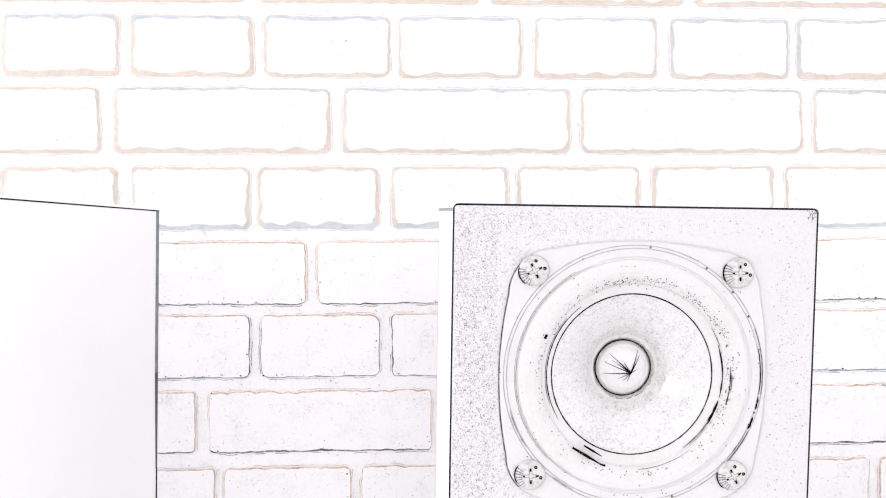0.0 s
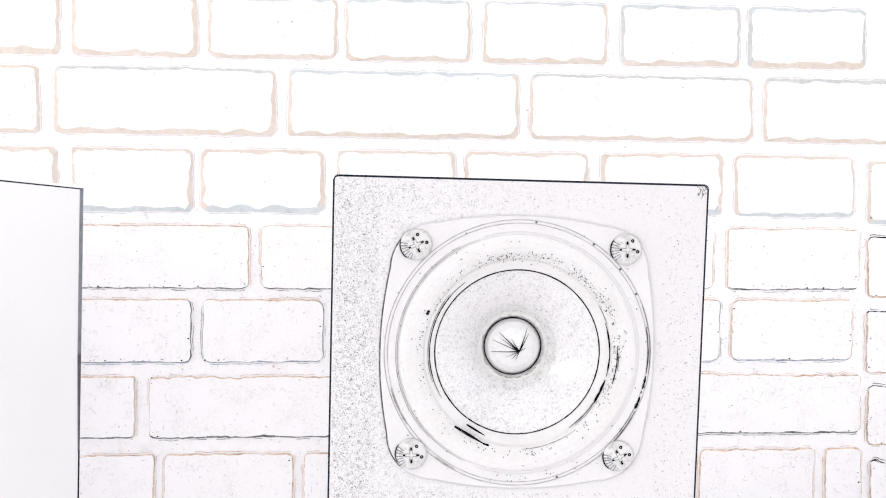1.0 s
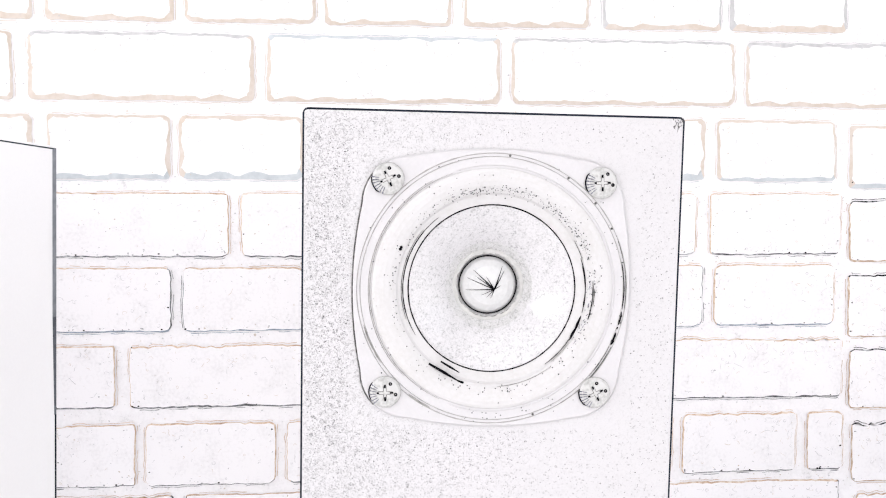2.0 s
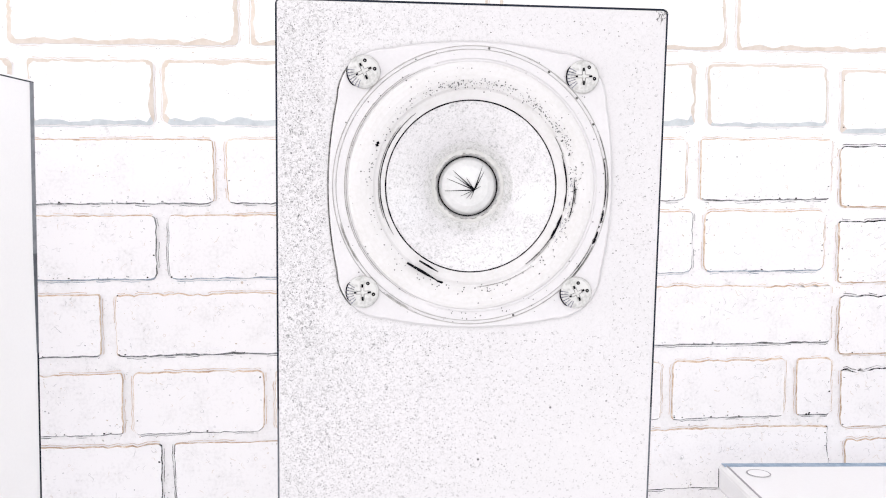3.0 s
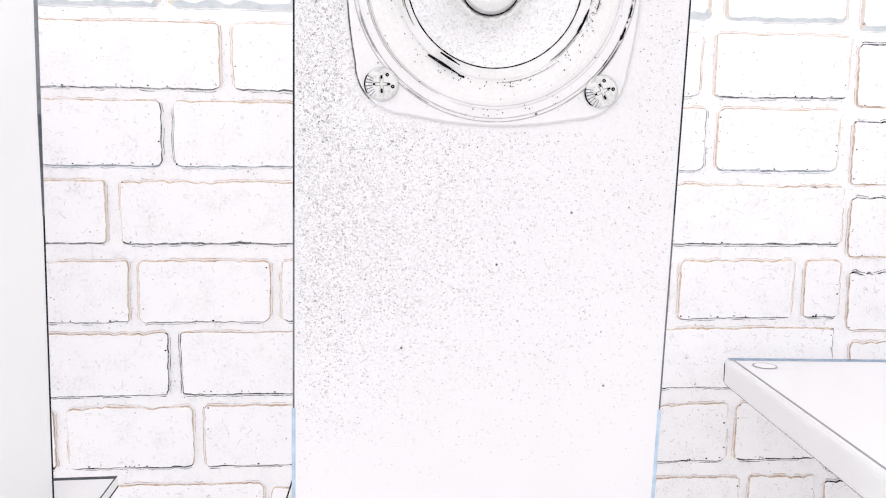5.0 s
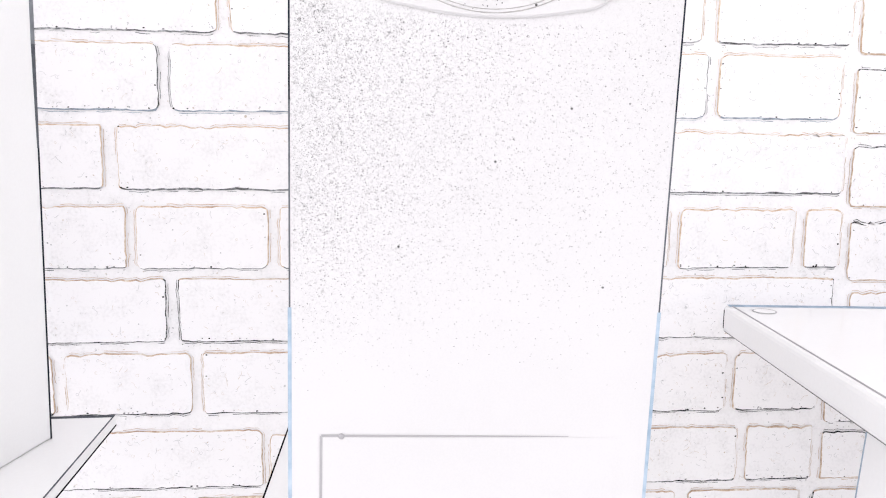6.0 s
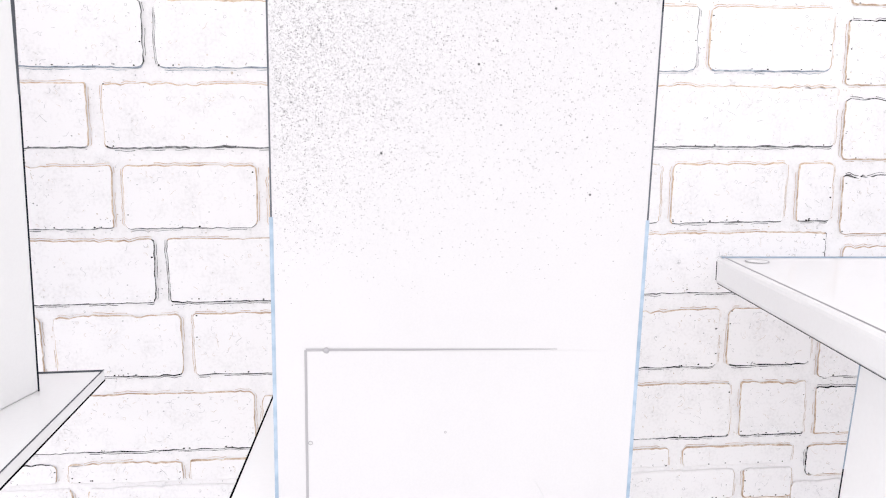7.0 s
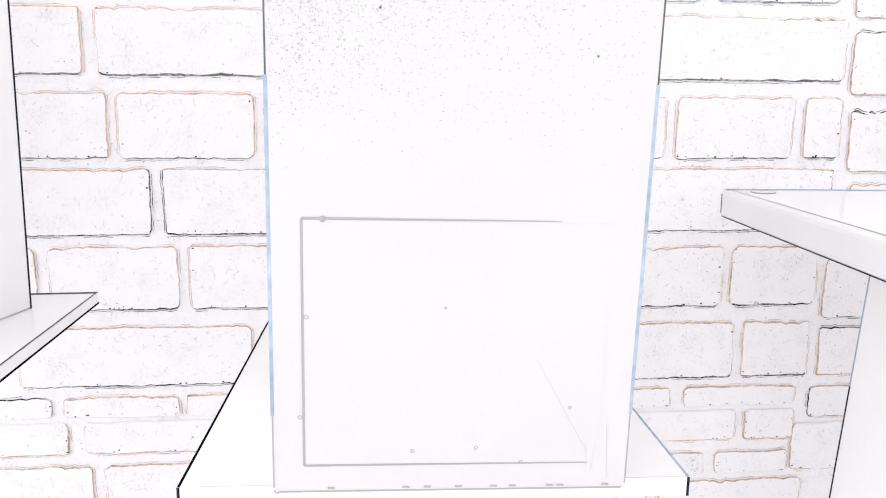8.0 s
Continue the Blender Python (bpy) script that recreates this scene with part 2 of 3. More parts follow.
# ---- the room ----
def room_box(name, x0, x1, y0, y1, z0, z1, material, label, category):
    ob = part(name, box(x0, x1, y0, y1, z0, z1), material)
    return tagged(ob, label, category, kind="structure")


floor = room_box("floor", ROOM_X0 - 0.1, ROOM_X1 + 0.1, ROOM_Y0 - 0.1, WALL_Y + 0.2, -0.1, 0.0, M_FLOOR, "plain pale floor of the room", "floor")
ceiling = room_box("ceiling", ROOM_X0 - 0.1, ROOM_X1 + 0.1, ROOM_Y0 - 0.1, WALL_Y + 0.2, ROOM_H, ROOM_H + 0.1, M_PLASTER, "plain white ceiling of the room", "ceiling")
def window_wall(name, label, pieces, material=M_PLASTER):
    w = tagged(empty(name), label, "wall", kind="structure")
    for x0, x1, y0, y1, z0, z1 in pieces:
        part("wall_panel", box(x0, x1, y0, y1, z0, z1), material, w)
    return w


# side walls out of view; their openings are added to let fill light in
window_wall("wall_west", "unseen white plastered side wall with a small and a tall opening added for fill light", [
    (ROOM_X0 - 0.1, ROOM_X0, y0, y1, z0, z1) for y0, y1, z0, z1 in (
        (ROOM_Y0, -1.35, 0, ROOM_H), (-1.35, -0.45, 0, 0.95), (-1.35, -0.45, 1.95, ROOM_H), (-0.45, -0.2, 0, ROOM_H),
        (-0.2, 0.6, 0, 0.05), (-0.2, 0.6, 2.15, ROOM_H), (0.6, WALL_Y + 0.0022, 0, ROOM_H))])
window_wall("wall_east", "unseen white plastered side wall with a tall opening added for fill light", [
    (ROOM_X1, ROOM_X1 + 0.1, y0, y1, z0, z1) for y0, y1, z0, z1 in (
        (ROOM_Y0, -1.2, 0, ROOM_H), (-1.2, 0.6, 0, 0.05), (-1.2, 0.6, 2.15, ROOM_H), (0.6, WALL_Y + 0.0022, 0, ROOM_H))])
window_wall("wall_south", "white plastered wall with a wide window opening", [
    (ROOM_X0 - 0.1, -1.3, ROOM_Y0 - 0.1, ROOM_Y0, 0, ROOM_H), (1.7, ROOM_X1 + 0.1, ROOM_Y0 - 0.1, ROOM_Y0, 0, ROOM_H),
    (-1.3, 1.7, ROOM_Y0 - 0.1, ROOM_Y0, 0, 0.05), (-1.3, 1.7, ROOM_Y0 - 0.1, ROOM_Y0, 2.15, ROOM_H)])
# unseen panel added to house the ceiling fill lamp
ceiling_fill_panel = tagged(empty("ceiling_fill_panel"), "flat white ceiling panel, unseen, added for fill light", "lamp")
part("frame", box(-0.65, 1.05, -1.25, 0.05, ROOM_H - 0.03, ROOM_H, 0.004), [M_LACQUER, M_LACQUER], ceiling_fill_panel)

wall_north = part("wall_north", box(ROOM_X0 - 0.1, ROOM_X1 + 0.1, WALL_Y + 0.0022, WALL_Y + 0.2, 0, ROOM_H), M_MORTAR)
tagged(wall_north, "whitewashed brick wall with pale mortar joints", "wall", kind="structure")


# ---- loudspeakers ----
SP_W, SP_H, SP_D = 0.1488, 0.4060, 0.18
DRIVER_X, DRIVER_Z = 0.0, 0.3371


def rounded_front(inset, h, radius=0.0022, steps=5):
    """The cabinet's front outline with small round corners, as (x, z) points, anticlockwise from the lower right corner."""
    w, pts = SP_W / 2 - inset, []
    r = max(radius - inset, 0.0006)
    for c, (sx, sz) in enumerate(((1, -1), (1, 1), (-1, 1), (-1, -1))):
        cx, cz = sx * (w - r), (h - inset - r) if sz > 0 else inset + r
        for k in range(steps + 1):
            a = radians(-90 + 90 * c + 90 * k / steps)
            pts.append((cx + r * math.cos(a), cz + r * math.sin(a)))
    return pts


def edge_ribbon(name, pts, width, d, material, parent):
    """A thin outline that follows a run of (x, z) points on the front."""
    bm = bmesh.new()
    for (x0, z0), (x1, z1) in zip(pts, pts[1:]):
        join(bm, strip((x0, d, z0), (x1, d, z1), width, width, 0.00004))
    return part(name, bm, material, parent)


def cabinet(parent, outlined, h):
    """A cabinet with its foot centred under the front face, softly rounded, with thin outlines along its edges."""
    w, d = SP_W / 2, SP_D
    bm = bmesh.new()
    layers = [[bm.verts.new((x, y, z)) for x, z in rounded_front(inset, h)] for inset, y in ((0.0007, 0.0), (0.0002, 0.0002), (0.0, 0.0007), (0.0, d - 0.0007), (0.0007, d))]
    n = len(layers[0])
    for a, b in zip(layers, layers[1:]):
        for k in range(n):
            bm.faces.new((a[k], a[(k + 1) % n], b[(k + 1) % n], b[k]))
    bm.faces.new(layers[-1])
    # the front, cut out for the driver, with a pot behind the hole
    cx, cz, r = DRIVER_X, DRIVER_Z, 0.0478
    hole, pot = [[bm.verts.new((cx + r * math.cos(2 * math.pi * k / 96), y, cz + r * math.sin(2 * math.pi * k / 96))) for k in range(96)] for y in (0.0, 0.06)]
    for k in range(96):
        j = (k + 1) % 96
        bm.faces.new((hole[k], hole[j], pot[j], pot[k]))
    bm.faces.new(pot)
    ring = [bm.edges.get((loop[k], loop[(k + 1) % len(loop)])) for loop in (layers[0], hole) for k in range(len(loop))]
    for item in bmesh.ops.triangle_fill(bm, edges=ring, use_beauty=True, normal=(0, -1, 0))["geom"]:
        if isinstance(item, bmesh.types.BMFace):
            item.material_index = 1
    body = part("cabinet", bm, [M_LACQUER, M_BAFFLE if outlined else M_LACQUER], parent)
    if outlined:
        pts = rounded_front(0.0004, h)
        edge_ribbon("edge", pts[9:15], 0.0008, -0.00006, M_EDGE_DARK, body)
        edge_ribbon("edge", pts[6:10], 0.0009, -0.00006, M_EDGE_DARK, body)
        edge_ribbon("edge", pts[14:18], 0.0006, -0.00006, M_EDGE_DARK, body)
        edge_ribbon("edge", pts[18:], 0.0008, -0.00006, M_PALE, body)
        edge_ribbon("edge", pts[:6], 0.0006, -0.00006, M_FAINT, body)
        for sx in (-1, 1):
            x = sx * (w - 0.0004)
            for z0, z1, m, wide in ((0.25, h - 0.002, M_EDGE_DARK, 0.0007), (0.17, 0.25, M_EDGE_GREY, 0.0007), (0.035, 0.17, M_EDGE_BLUE, 0.0015), (0.003, 0.035, M_PALE, 0.0007)):
                edge_line("edge", (x, 0, z0), (x, 0, z1), wide, (0, -1, 0), m, body)
        edge_line("edge", (-w + 0.0022, 0, 0.003), (-w + 0.0022, 0, 0.06), 0.0005, (0, -1, 0), M_FAINT, body)
        edge_line("edge", (-w, d - 0.001, 0.1), (-w, d - 0.001, h - 0.002), 0.003, (-1, 0, 0), M_FAINT, body)
        edge_line("edge", (-w, 0.001, h - 0.0025), (-w, d, h - 0.0025), 0.0015, (-1, 0, 0), M_PALE, body)
    else:
        edge_line("edge", (w, d - 0.0010, 0), (w, d - 0.0010, 0.21), 0.0020, (1, 0, 0), M_EDGE_DARK, body)
        edge_line("edge", (w, d - 0.0013, 0.21), (w, d - 0.0022, 0.28), 0.0024, (1, 0, 0), M_EDGE_GREY, body, 0.0044)
        edge_line("edge", (w, d - 0.0022, 0.28), (w, d - 0.0022, h - 0.002), 0.0044, (1, 0, 0), M_EDGE_SOFT, body)
        edge_line("edge", (w, 0, h - 0.0022), (w, d, h - 0.0022), 0.0009, (1, 0, 0), M_EDGE_DARK, body)
    return body


def driver(parent, cx, cz):
    """A round full-range driver in a rounded square frame, under parent."""
    d = tagged(empty("driver"), "round pale cone driver in a rounded square frame")
    d.parent = parent
    d.location = (cx, 0.0019, cz)
    pts = slab_outline(0.0514, 0.0185, 0.0034)
    bm = bmesh.new()
    layers = [[bm.verts.new((x * s, y, z * s)) for x, z in pts] for s, y in ((1.0, 0.0), (1.0, -0.0022), (0.985, -0.003))]
    for a, b in zip(layers, layers[1:]):
        for k in range(len(pts)):
            bm.faces.new((a[k], a[(k + 1) % len(pts)], b[(k + 1) % len(pts)], b[k]))
    ring = [bm.verts.new((0.0475 * math.cos(math.atan2(z, x)), -0.003, 0.0475 * math.sin(math.atan2(z, x)))) for x, z in pts]
    for k in range(len(pts)):
        j = (k + 1) % len(pts)
        bm.faces.new((layers[2][k], layers[2][j], ring[j], ring[k]))
    frame_ = part("frame", bm, M_DRIVER, d)
    # outline of the frame: dark on one side, faint on the others
    for name, sel, material, w in (("frame_edge", lambda x, z: x < -0.040 and -0.0445 < z < 0.049, M_GROOVE, 0.0006), ("frame_edge", lambda x, z: not (x < -0.040 and -0.0445 < z < 0.049), M_FAINT, 0.0003)):
        bm = bmesh.new()
        n = len(pts)
        for k in range(n):
            (x0, z0), (x1, z1) = pts[k], pts[(k + 1) % n]
            if sel(x0, z0):
                join(bm, strip((x0, -0.0024, z0), (x1, -0.0024, z1), w, w, 0.0002))
        part(name, bm, material, frame_)
    part("rim_groove", arc_ridge(0.0531, 0.0004, -0.003, wobble=0.4, seed=1), M_FINE, frame_)
    part("rim_groove", arc_ridge(0.0518, 0.0003, -0.003, wobble=0.5, seed=2), M_FINE, frame_)
    part("rim_groove", arc_ridge(0.0480, 0.0003, -0.003, 110, 245, wobble=0.3, seed=4), M_SOFT, frame_)
    part("rim_groove", arc_ridge(0.0486, 0.0003, -0.003, 120, 225, wobble=0.3, seed=25), M_SOFT, frame_)
    part("rim_groove", arc_ridge(0.0484, 0.0003, -0.003, -110, 108, wobble=0.3, seed=5), M_FAINT, frame_)
    # dark arcs that draw reflections on the rim
    for a0, a1, r, w, m in ((-8, 13, 0.0521, 0.0005, M_INK), (-8, 22, 0.0529, 0.0003, M_GROOVE), (-15, -9, 0.0521, 0.0009, M_INK), (-17, -16, 0.0521, 0.0006, M_INK), (-24.5, -18.5, 0.0522, 0.0010, M_INK), (-41, -25, 0.0519, 0.0004, M_GROOVE), (-44, -25, 0.0527, 0.0003, M_GROOVE), (-58, -41, 0.0531, 0.0004, M_SOFT), (196, 214, 0.0522, 0.0005, M_SOFT), (232, 243, 0.0526, 0.0005, M_SOFT)):
        part("rim_reflection", arc_ridge(r, w, -0.0031, a0, a1, wobble=0.4, seed=int(a1) + 90), m, frame_)
    # rubber roll and cone
    prof = [(0.0478, -0.0029)]
    for k in range(9):
        a = math.pi * k / 8
        prof.append((0.0425 + 0.0050 * math.cos(a), -0.0024 - 0.0005 * math.cos(a) - 0.0016 * math.sin(a)))
    prof += [(0.0370, -0.0014), (0.034, -0.0005), (0.0328, 0.0)]
    surround = part("surround", lathe(prof, 96, closed=False), M_RUBBER, d)
    # dark reflections on the shiny surround, built as thin arcs
    part("reflection_crease", arc_ridge(0.0352, 0.0004, -0.0009, 128, 212, wobble=0.4, seed=6), M_INK, surround)
    part("reflection_crease", arc_ridge(0.0358, 0.0003, -0.0011, 140, 200, wobble=0.4, seed=7), M_GROOVE, surround)
    for a0, a1, r, d0, w, m in ((-14, 20, 0.0370, -0.0016, 0.0006, M_INK), (-33, -16, 0.0370, -0.0016, 0.0010, M_INK), (-54, -30, 0.0368, -0.0016, 0.0004, M_GROOVE), (-50, -34, 0.0374, -0.0018, 0.0003, M_SOFT), (-17, 6, 0.0396, -0.0036, 0.0005, M_INK), (-9, 1, 0.0401, -0.0038, 0.0003, M_GROOVE), (19, 32, 0.0374, -0.0018, 0.0003, M_GROOVE), (-86, -52, 0.0386, -0.0030, 0.0003, M_SOFT), (155, 158, 0.0395, -0.0036, 0.0010, M_INK), (250, 254, 0.0385, -0.0032, 0.0007, M_INK)):
        part("reflection_crease", arc_ridge(r, w, d0, a0, a1, wobble=0.45, seed=int(a0) + 100), m, surround)
    # squiggles that draw the broken glint between the two dark arcs
    rng = random.Random(3)
    bm = bmesh.new()
    for k in range(34):
        a, r = radians(rng.uniform(-34, 6)), rng.uniform(0.0374, 0.0394)
        h = a + rng.gauss(1.57, 0.6)
        x, z, q = r * math.cos(a), r * math.sin(a), rng.uniform(0.0004, 0.0012)
        join(bm, strip((x, -0.0031, z), (x + q * math.cos(h), -0.0031, z + q * math.sin(h)), 0.0003, 0.0002, 0.0002))
    part("glint_squiggle", bm, M_BLUE_GREY, surround)
    # two short dark reflections low on the left of the surround
    for (xa, za), (xb, zb), w in (((-0.0246, -0.0292), (-0.0126, -0.0362), 0.0012), ((-0.0200, -0.0283), (-0.0126, -0.0327), 0.0009)):
        bm = strip((xa, -0.0042, za), ((xa + xb) / 2, -0.0042, (za + zb) / 2), w * 0.7, w, 0.0003)
        join(bm, strip(((xa + xb) / 2, -0.0042, (za + zb) / 2), (xb, -0.0042, zb), w, w * 0.3, 0.0003))
        part("reflection_crease", bm, M_INK, surround)
    for a in (28, 41, 57, 84, -14, -71):
        part("pit", lathe([(0.0005, -0.0030), (0.0004, -0.0032), (0.0001, -0.0033)], 10, (0.0525 * math.cos(radians(a)), 0, 0.0525 * math.sin(radians(a)))), M_GROOVE, frame_)
    cone = part("cone", lathe([(0.0332, 0.0), (0.0300, 0.0015), (0.0270, 0.0033), (0.0240, 0.0053), (0.0210, 0.0075), (0.0180, 0.0100), (0.0150, 0.0128), (0.0122, 0.0155), (0.0116, 0.0165)], 96), M_CONE, d)
    for face in cone.data.polygons:
        face.use_smooth = len(face.vertices) == 4
    # mottled annulus for the shading on the cone near the cap
    part("shade_band", lathe([(0.0178, 0.01016), (0.0165, 0.0111), (0.0145, 0.0128), (0.0124, 0.0147)], 96, closed=False), M_BAND, cone)
    part("cone_edge", arc_ridge(0.0331, 0.0005, -0.0002, wobble=0.25, seed=13), M_INK, cone)
    cap = part("dust_cap", lathe([(0.0118, 0.0150), (0.0105, 0.0128), (0.0080, 0.0110), (0.0050, 0.0099), (0.0022, 0.0094), (0.0006, 0.0093)], 48), M_CAP, d)
    part("cap_ring", arc_ridge(0.0119, 0.00045, 0.0140, wobble=0.2, seed=14), M_INK, cap)
    # wide grey ring: the inner part of that painted shading
    part("cap_ring", arc_ridge(0.0142, 0.0022, 0.0128, wobble=0.3, seed=16), M_HALO, cap)
    part("cap_ring", arc_ridge(0.0133, 0.0005, 0.0135, 60, 330, wobble=0.5, seed=15), M_SOFT, cap)
    # dark reflections that fan out over the cap, built as thin creases
    bm = bmesh.new()
    for ang, reach, w in ((70, 0.0100, 0.0007), (61, 0.0085, 0.0006), (138, 0.0115, 0.0008), (146, 0.0095, 0.0005), (158, 0.0118, 0.0005), (124, 0.006, 0.0005), (183, 0.0115, 0.0006), (205, 0.006, 0.0003), (228, 0.0045, 0.0003), (250, 0.004, 0.0003), (30, 0.003, 0.0003)):
        a = radians(ang)
        x0, z0 = 0.0022, -0.0014
        x1, z1 = x0 + reach * math.cos(a), z0 + reach * math.sin(a)
        for k in range(5):
            (xa, za), (xb, zb) = [(x0 + (x1 - x0) * u, z0 + (z1 - z0) * u) for u in (k / 5, (k + 1) / 5)]
            ya, yb = [0.0089 + 30.0 * (x * x + z * z) for x, z in ((xa, za), (xb, zb))]
            join(bm, strip((xa, ya, za), (xb, yb, zb), 0.7 * w * (1 - k / 5) + 0.0001, 0.7 * w * (1 - (k + 1) / 5) + 0.0001, 0.0002))
    part("reflection_crease", bm, M_INK, cap)
    # four screws
    for sx in (-1, 1):
        for sz in (-1, 1):
            sc = part("screw", lathe([(0.0062, 0.0), (0.0062, -0.0008), (0.0052, -0.0018), (0.0027, -0.0023), (0.0006, -0.0024)], 32), M_STEEL, d, "pan-head cross screw")
            sc.location = (sx * 0.0415, -0.003, 0.0424 if sz > 0 else -0.0406)
            sc.rotation_euler = (0, radians(12 * sx * sz - 14), 0)
            # the cross slot: a pale recess whose ends are dark
            bm, ends = bmesh.new(), bmesh.new()
            for a, ink in ((0, 0.0013), (90, 0.0013), (180, 0.0009), (270, 0.0016)):
                ca, sa = math.cos(radians(a)), math.sin(radians(a))
                for side in (-1, 1):
                    px, pz = -sa * 0.00055 * side, ca * 0.00055 * side
                    join(bm, strip((0.0006 * ca + px, -0.0025, 0.0006 * sa + pz), (0.0026 * ca + px, -0.0023, 0.0026 * sa + pz), 0.0002, 0.0002, 0.0001))
                join(ends, strip(((0.0032 - ink) * ca, -0.0025, (0.0032 - ink) * sa), (0.0032 * ca, -0.0024, 0.0032 * sa), 0.0006, 0.0008, 0.0002))
            part("cross_slot", bm, M_GROOVE, sc)
            part("slot_end", ends, M_INK, sc)
            bm = bmesh.new()
            for a in (148, 160, 172, 186, 198, 212, 224):
                ca, sa = math.cos(radians(a)), math.sin(radians(a))
                join(bm, strip((0.0034 * ca, -0.0024, 0.0034 * sa), (0.0062 * ca, -0.0013, 0.0062 * sa), 0.0002, 0.0005, 0.0002))
            part("scratch", bm, M_BLUE_GREY, sc)
            part("head_edge", arc_ridge(0.0061, 0.0009, -0.0007, 140, 215, seed=20), M_INK, sc)
            part("head_edge", arc_ridge(0.0061, 0.0003, -0.0007, -145, 140, wobble=0.5, seed=21), M_FINE, sc)
            # two small ink rings that outline glints on the head
            for a, r in ((58, 0.0040), (-12, 0.0042)):
                part("glint_ring", arc_ridge(0.00045, 0.0005, -0.0021, centre=(r * math.cos(radians(a)), 0, r * math.sin(radians(a)))), M_INK, sc)
    return d


def loudspeaker(label, front=True):
    sp = tagged(empty("loudspeaker"), label, "loudspeaker")
    body = cabinet(sp, front, SP_H if front else SP_H - 0.0052)
    driver(sp, DRIVER_X, DRIVER_Z)
    if front:
        # shallow raised rectangle low on the front, its lines fading to one side
        p = part("front_rectangle", box(-0.0610, 0.0610, -0.00015, 0.002, 0.0136, 0.1160), M_BAFFLE, sp)
        for a, b, w0, w1 in (((-0.0615, 0.1166), (0.04, 0.1166), 0.0012, 0.0003), ((-0.0615, 0.0130), (-0.0615, 0.1166), 0.0011, 0.0011), ((-0.0615, 0.0130), (0.057, 0.0130), 0.0010, 0.0004)):
            part("rectangle_line", strip((a[0], -0.0002, a[1]), (b[0], -0.0002, b[1]), w0, w1, 0.0001), M_PALE, p)
        part("rectangle_dot", lathe([(0.0013, 0.0), (0.0010, -0.0004), (0.0003, -0.0006)], 16, (-0.0534, -0.0002, 0.1164)), M_PALE, p)
        # small marks and a faint scratch near the foot
        for x, z, r in ((-0.0171, 0.0191, 0.0007), (0.0093, 0.0203, 0.0007), (-0.063, 0.0345, 0.0008), (-0.060, 0.077, 0.0008), (0.0285, 0.0136, 0.0007), (0.048, 0.038, 0.0006), (-0.005, 0.081, 0.0004)):
            part("mark", arc_ridge(r, 0.0003, -0.0003, height=0.0001, centre=(x, 0, z)), M_PALE, p)
        for a, b, w0 in (((0.033, 0.059), (0.057, 0.017), 0.0004), ((0.056, 0.022), (0.0565, 0.008), 0.0004), ((0.060, 0.022), (0.0585, 0.009), 0.0004), ((0.0645, 0.030), (0.066, 0.006), 0.0005)):
            part("scratch", strip((a[0], -0.0003, a[1]), (b[0], -0.0003, b[1]), w0, 0.0002, 0.0001), M_FAINT, p)
        for x in (-0.052, -0.021, -0.012, 0.001, 0.016, 0.024, 0.040, 0.0445, 0.064):
            part("mark", strip((x, -0.0002, 0.0028), (x + 0.0030, -0.0002, 0.0027), 0.0009, 0.0009, 0.0001), M_PALE, p)
        # foot joint
        part("foot_joint", strip((-0.0725, -0.0001, 0.0012), (0.0725, -0.0001, 0.0012), 0.0008, 0.0008, 0.0002), M_PALE, sp)
        # dust on the front, thick towards one side and thinning out downwards: solid specks and small hollow flecks
        rng = random.Random(5)
        bm, pale = bmesh.new(), bmesh.new()
        count = 0
        while count < 15000:
            u, z = rng.random(), rng.uniform(0.10, SP_H - 0.003)
            x = -SP_W / 2 + 0.002 + u * (SP_W - 0.004)
            dense = math.exp(-3.0 * u) + 0.15
            if z < 0.22:
                dense *= max(0.0, (z - 0.13) / 0.09) ** 1.5
            if z > 0.385:
                dense *= 0.6
            if abs(x + 0.061) < 0.0008:
                dense *= 3.0
            if rng.random() > dense:
                continue
            count += 1
            if abs(x - DRIVER_X) < 0.056 and 0.281 < z < 0.394:
                continue
            a0, s = rng.random() * 6.28, rng.uniform(0.6, 1.5)
            into = pale if z < 0.275 - 0.02 * rng.random() or rng.random() < 0.75 else bm
            if rng.random() < 0.4:
                r = rng.uniform(0.00022, 0.0004)
                rings = [[into.verts.new((x + q * s * math.cos(a0 + k * math.pi / 3), -0.00008, z + q * math.sin(a0 + k * math.pi / 3))) for k in range(6)] for q in (r, r * 0.7)]
                for k in range(rng.choice((3, 4, 6))):
                    into.faces.new((rings[0][k], rings[0][(k + 1) % 6], rings[1][(k + 1) % 6], rings[1][k]))
            else:
                r = rng.choice((0.00011, 0.00014, 0.00018, 0.00024)) * (2.0 if rng.random() < 0.006 else 1.0)
                into.faces.new([into.verts.new((x + r * s * math.cos(a0 + k * math.pi / 3), -0.00008, z + r * math.sin(a0 + k * math.pi / 3))) for k in range(6)])
        for x, z in ((0.0045, 0.229), (0.033, 0.25), (-0.032, 0.195), (0.05, 0.18)):
            vs = [bm.verts.new((x + 0.0005 * math.cos(k * math.pi / 4), -0.0001, z + 0.0005 * math.sin(k * math.pi / 4))) for k in range(8)]
            bm.faces.new(vs)
        tagged(part("dust", bm, M_SPECK, body, "fine grey dust specks"), kind="stuff")
        tagged(part("dust", pale, M_SPECK_PALE, body, "pale dust specks"), kind="stuff")
        # specks on the driver
        bm = bmesh.new()
        for k in range(620):
            a = rng.random() * 6.283
            if rng.random() < 0.75:
                r, y = rng.gauss(0.0391, 0.0011), -0.0036
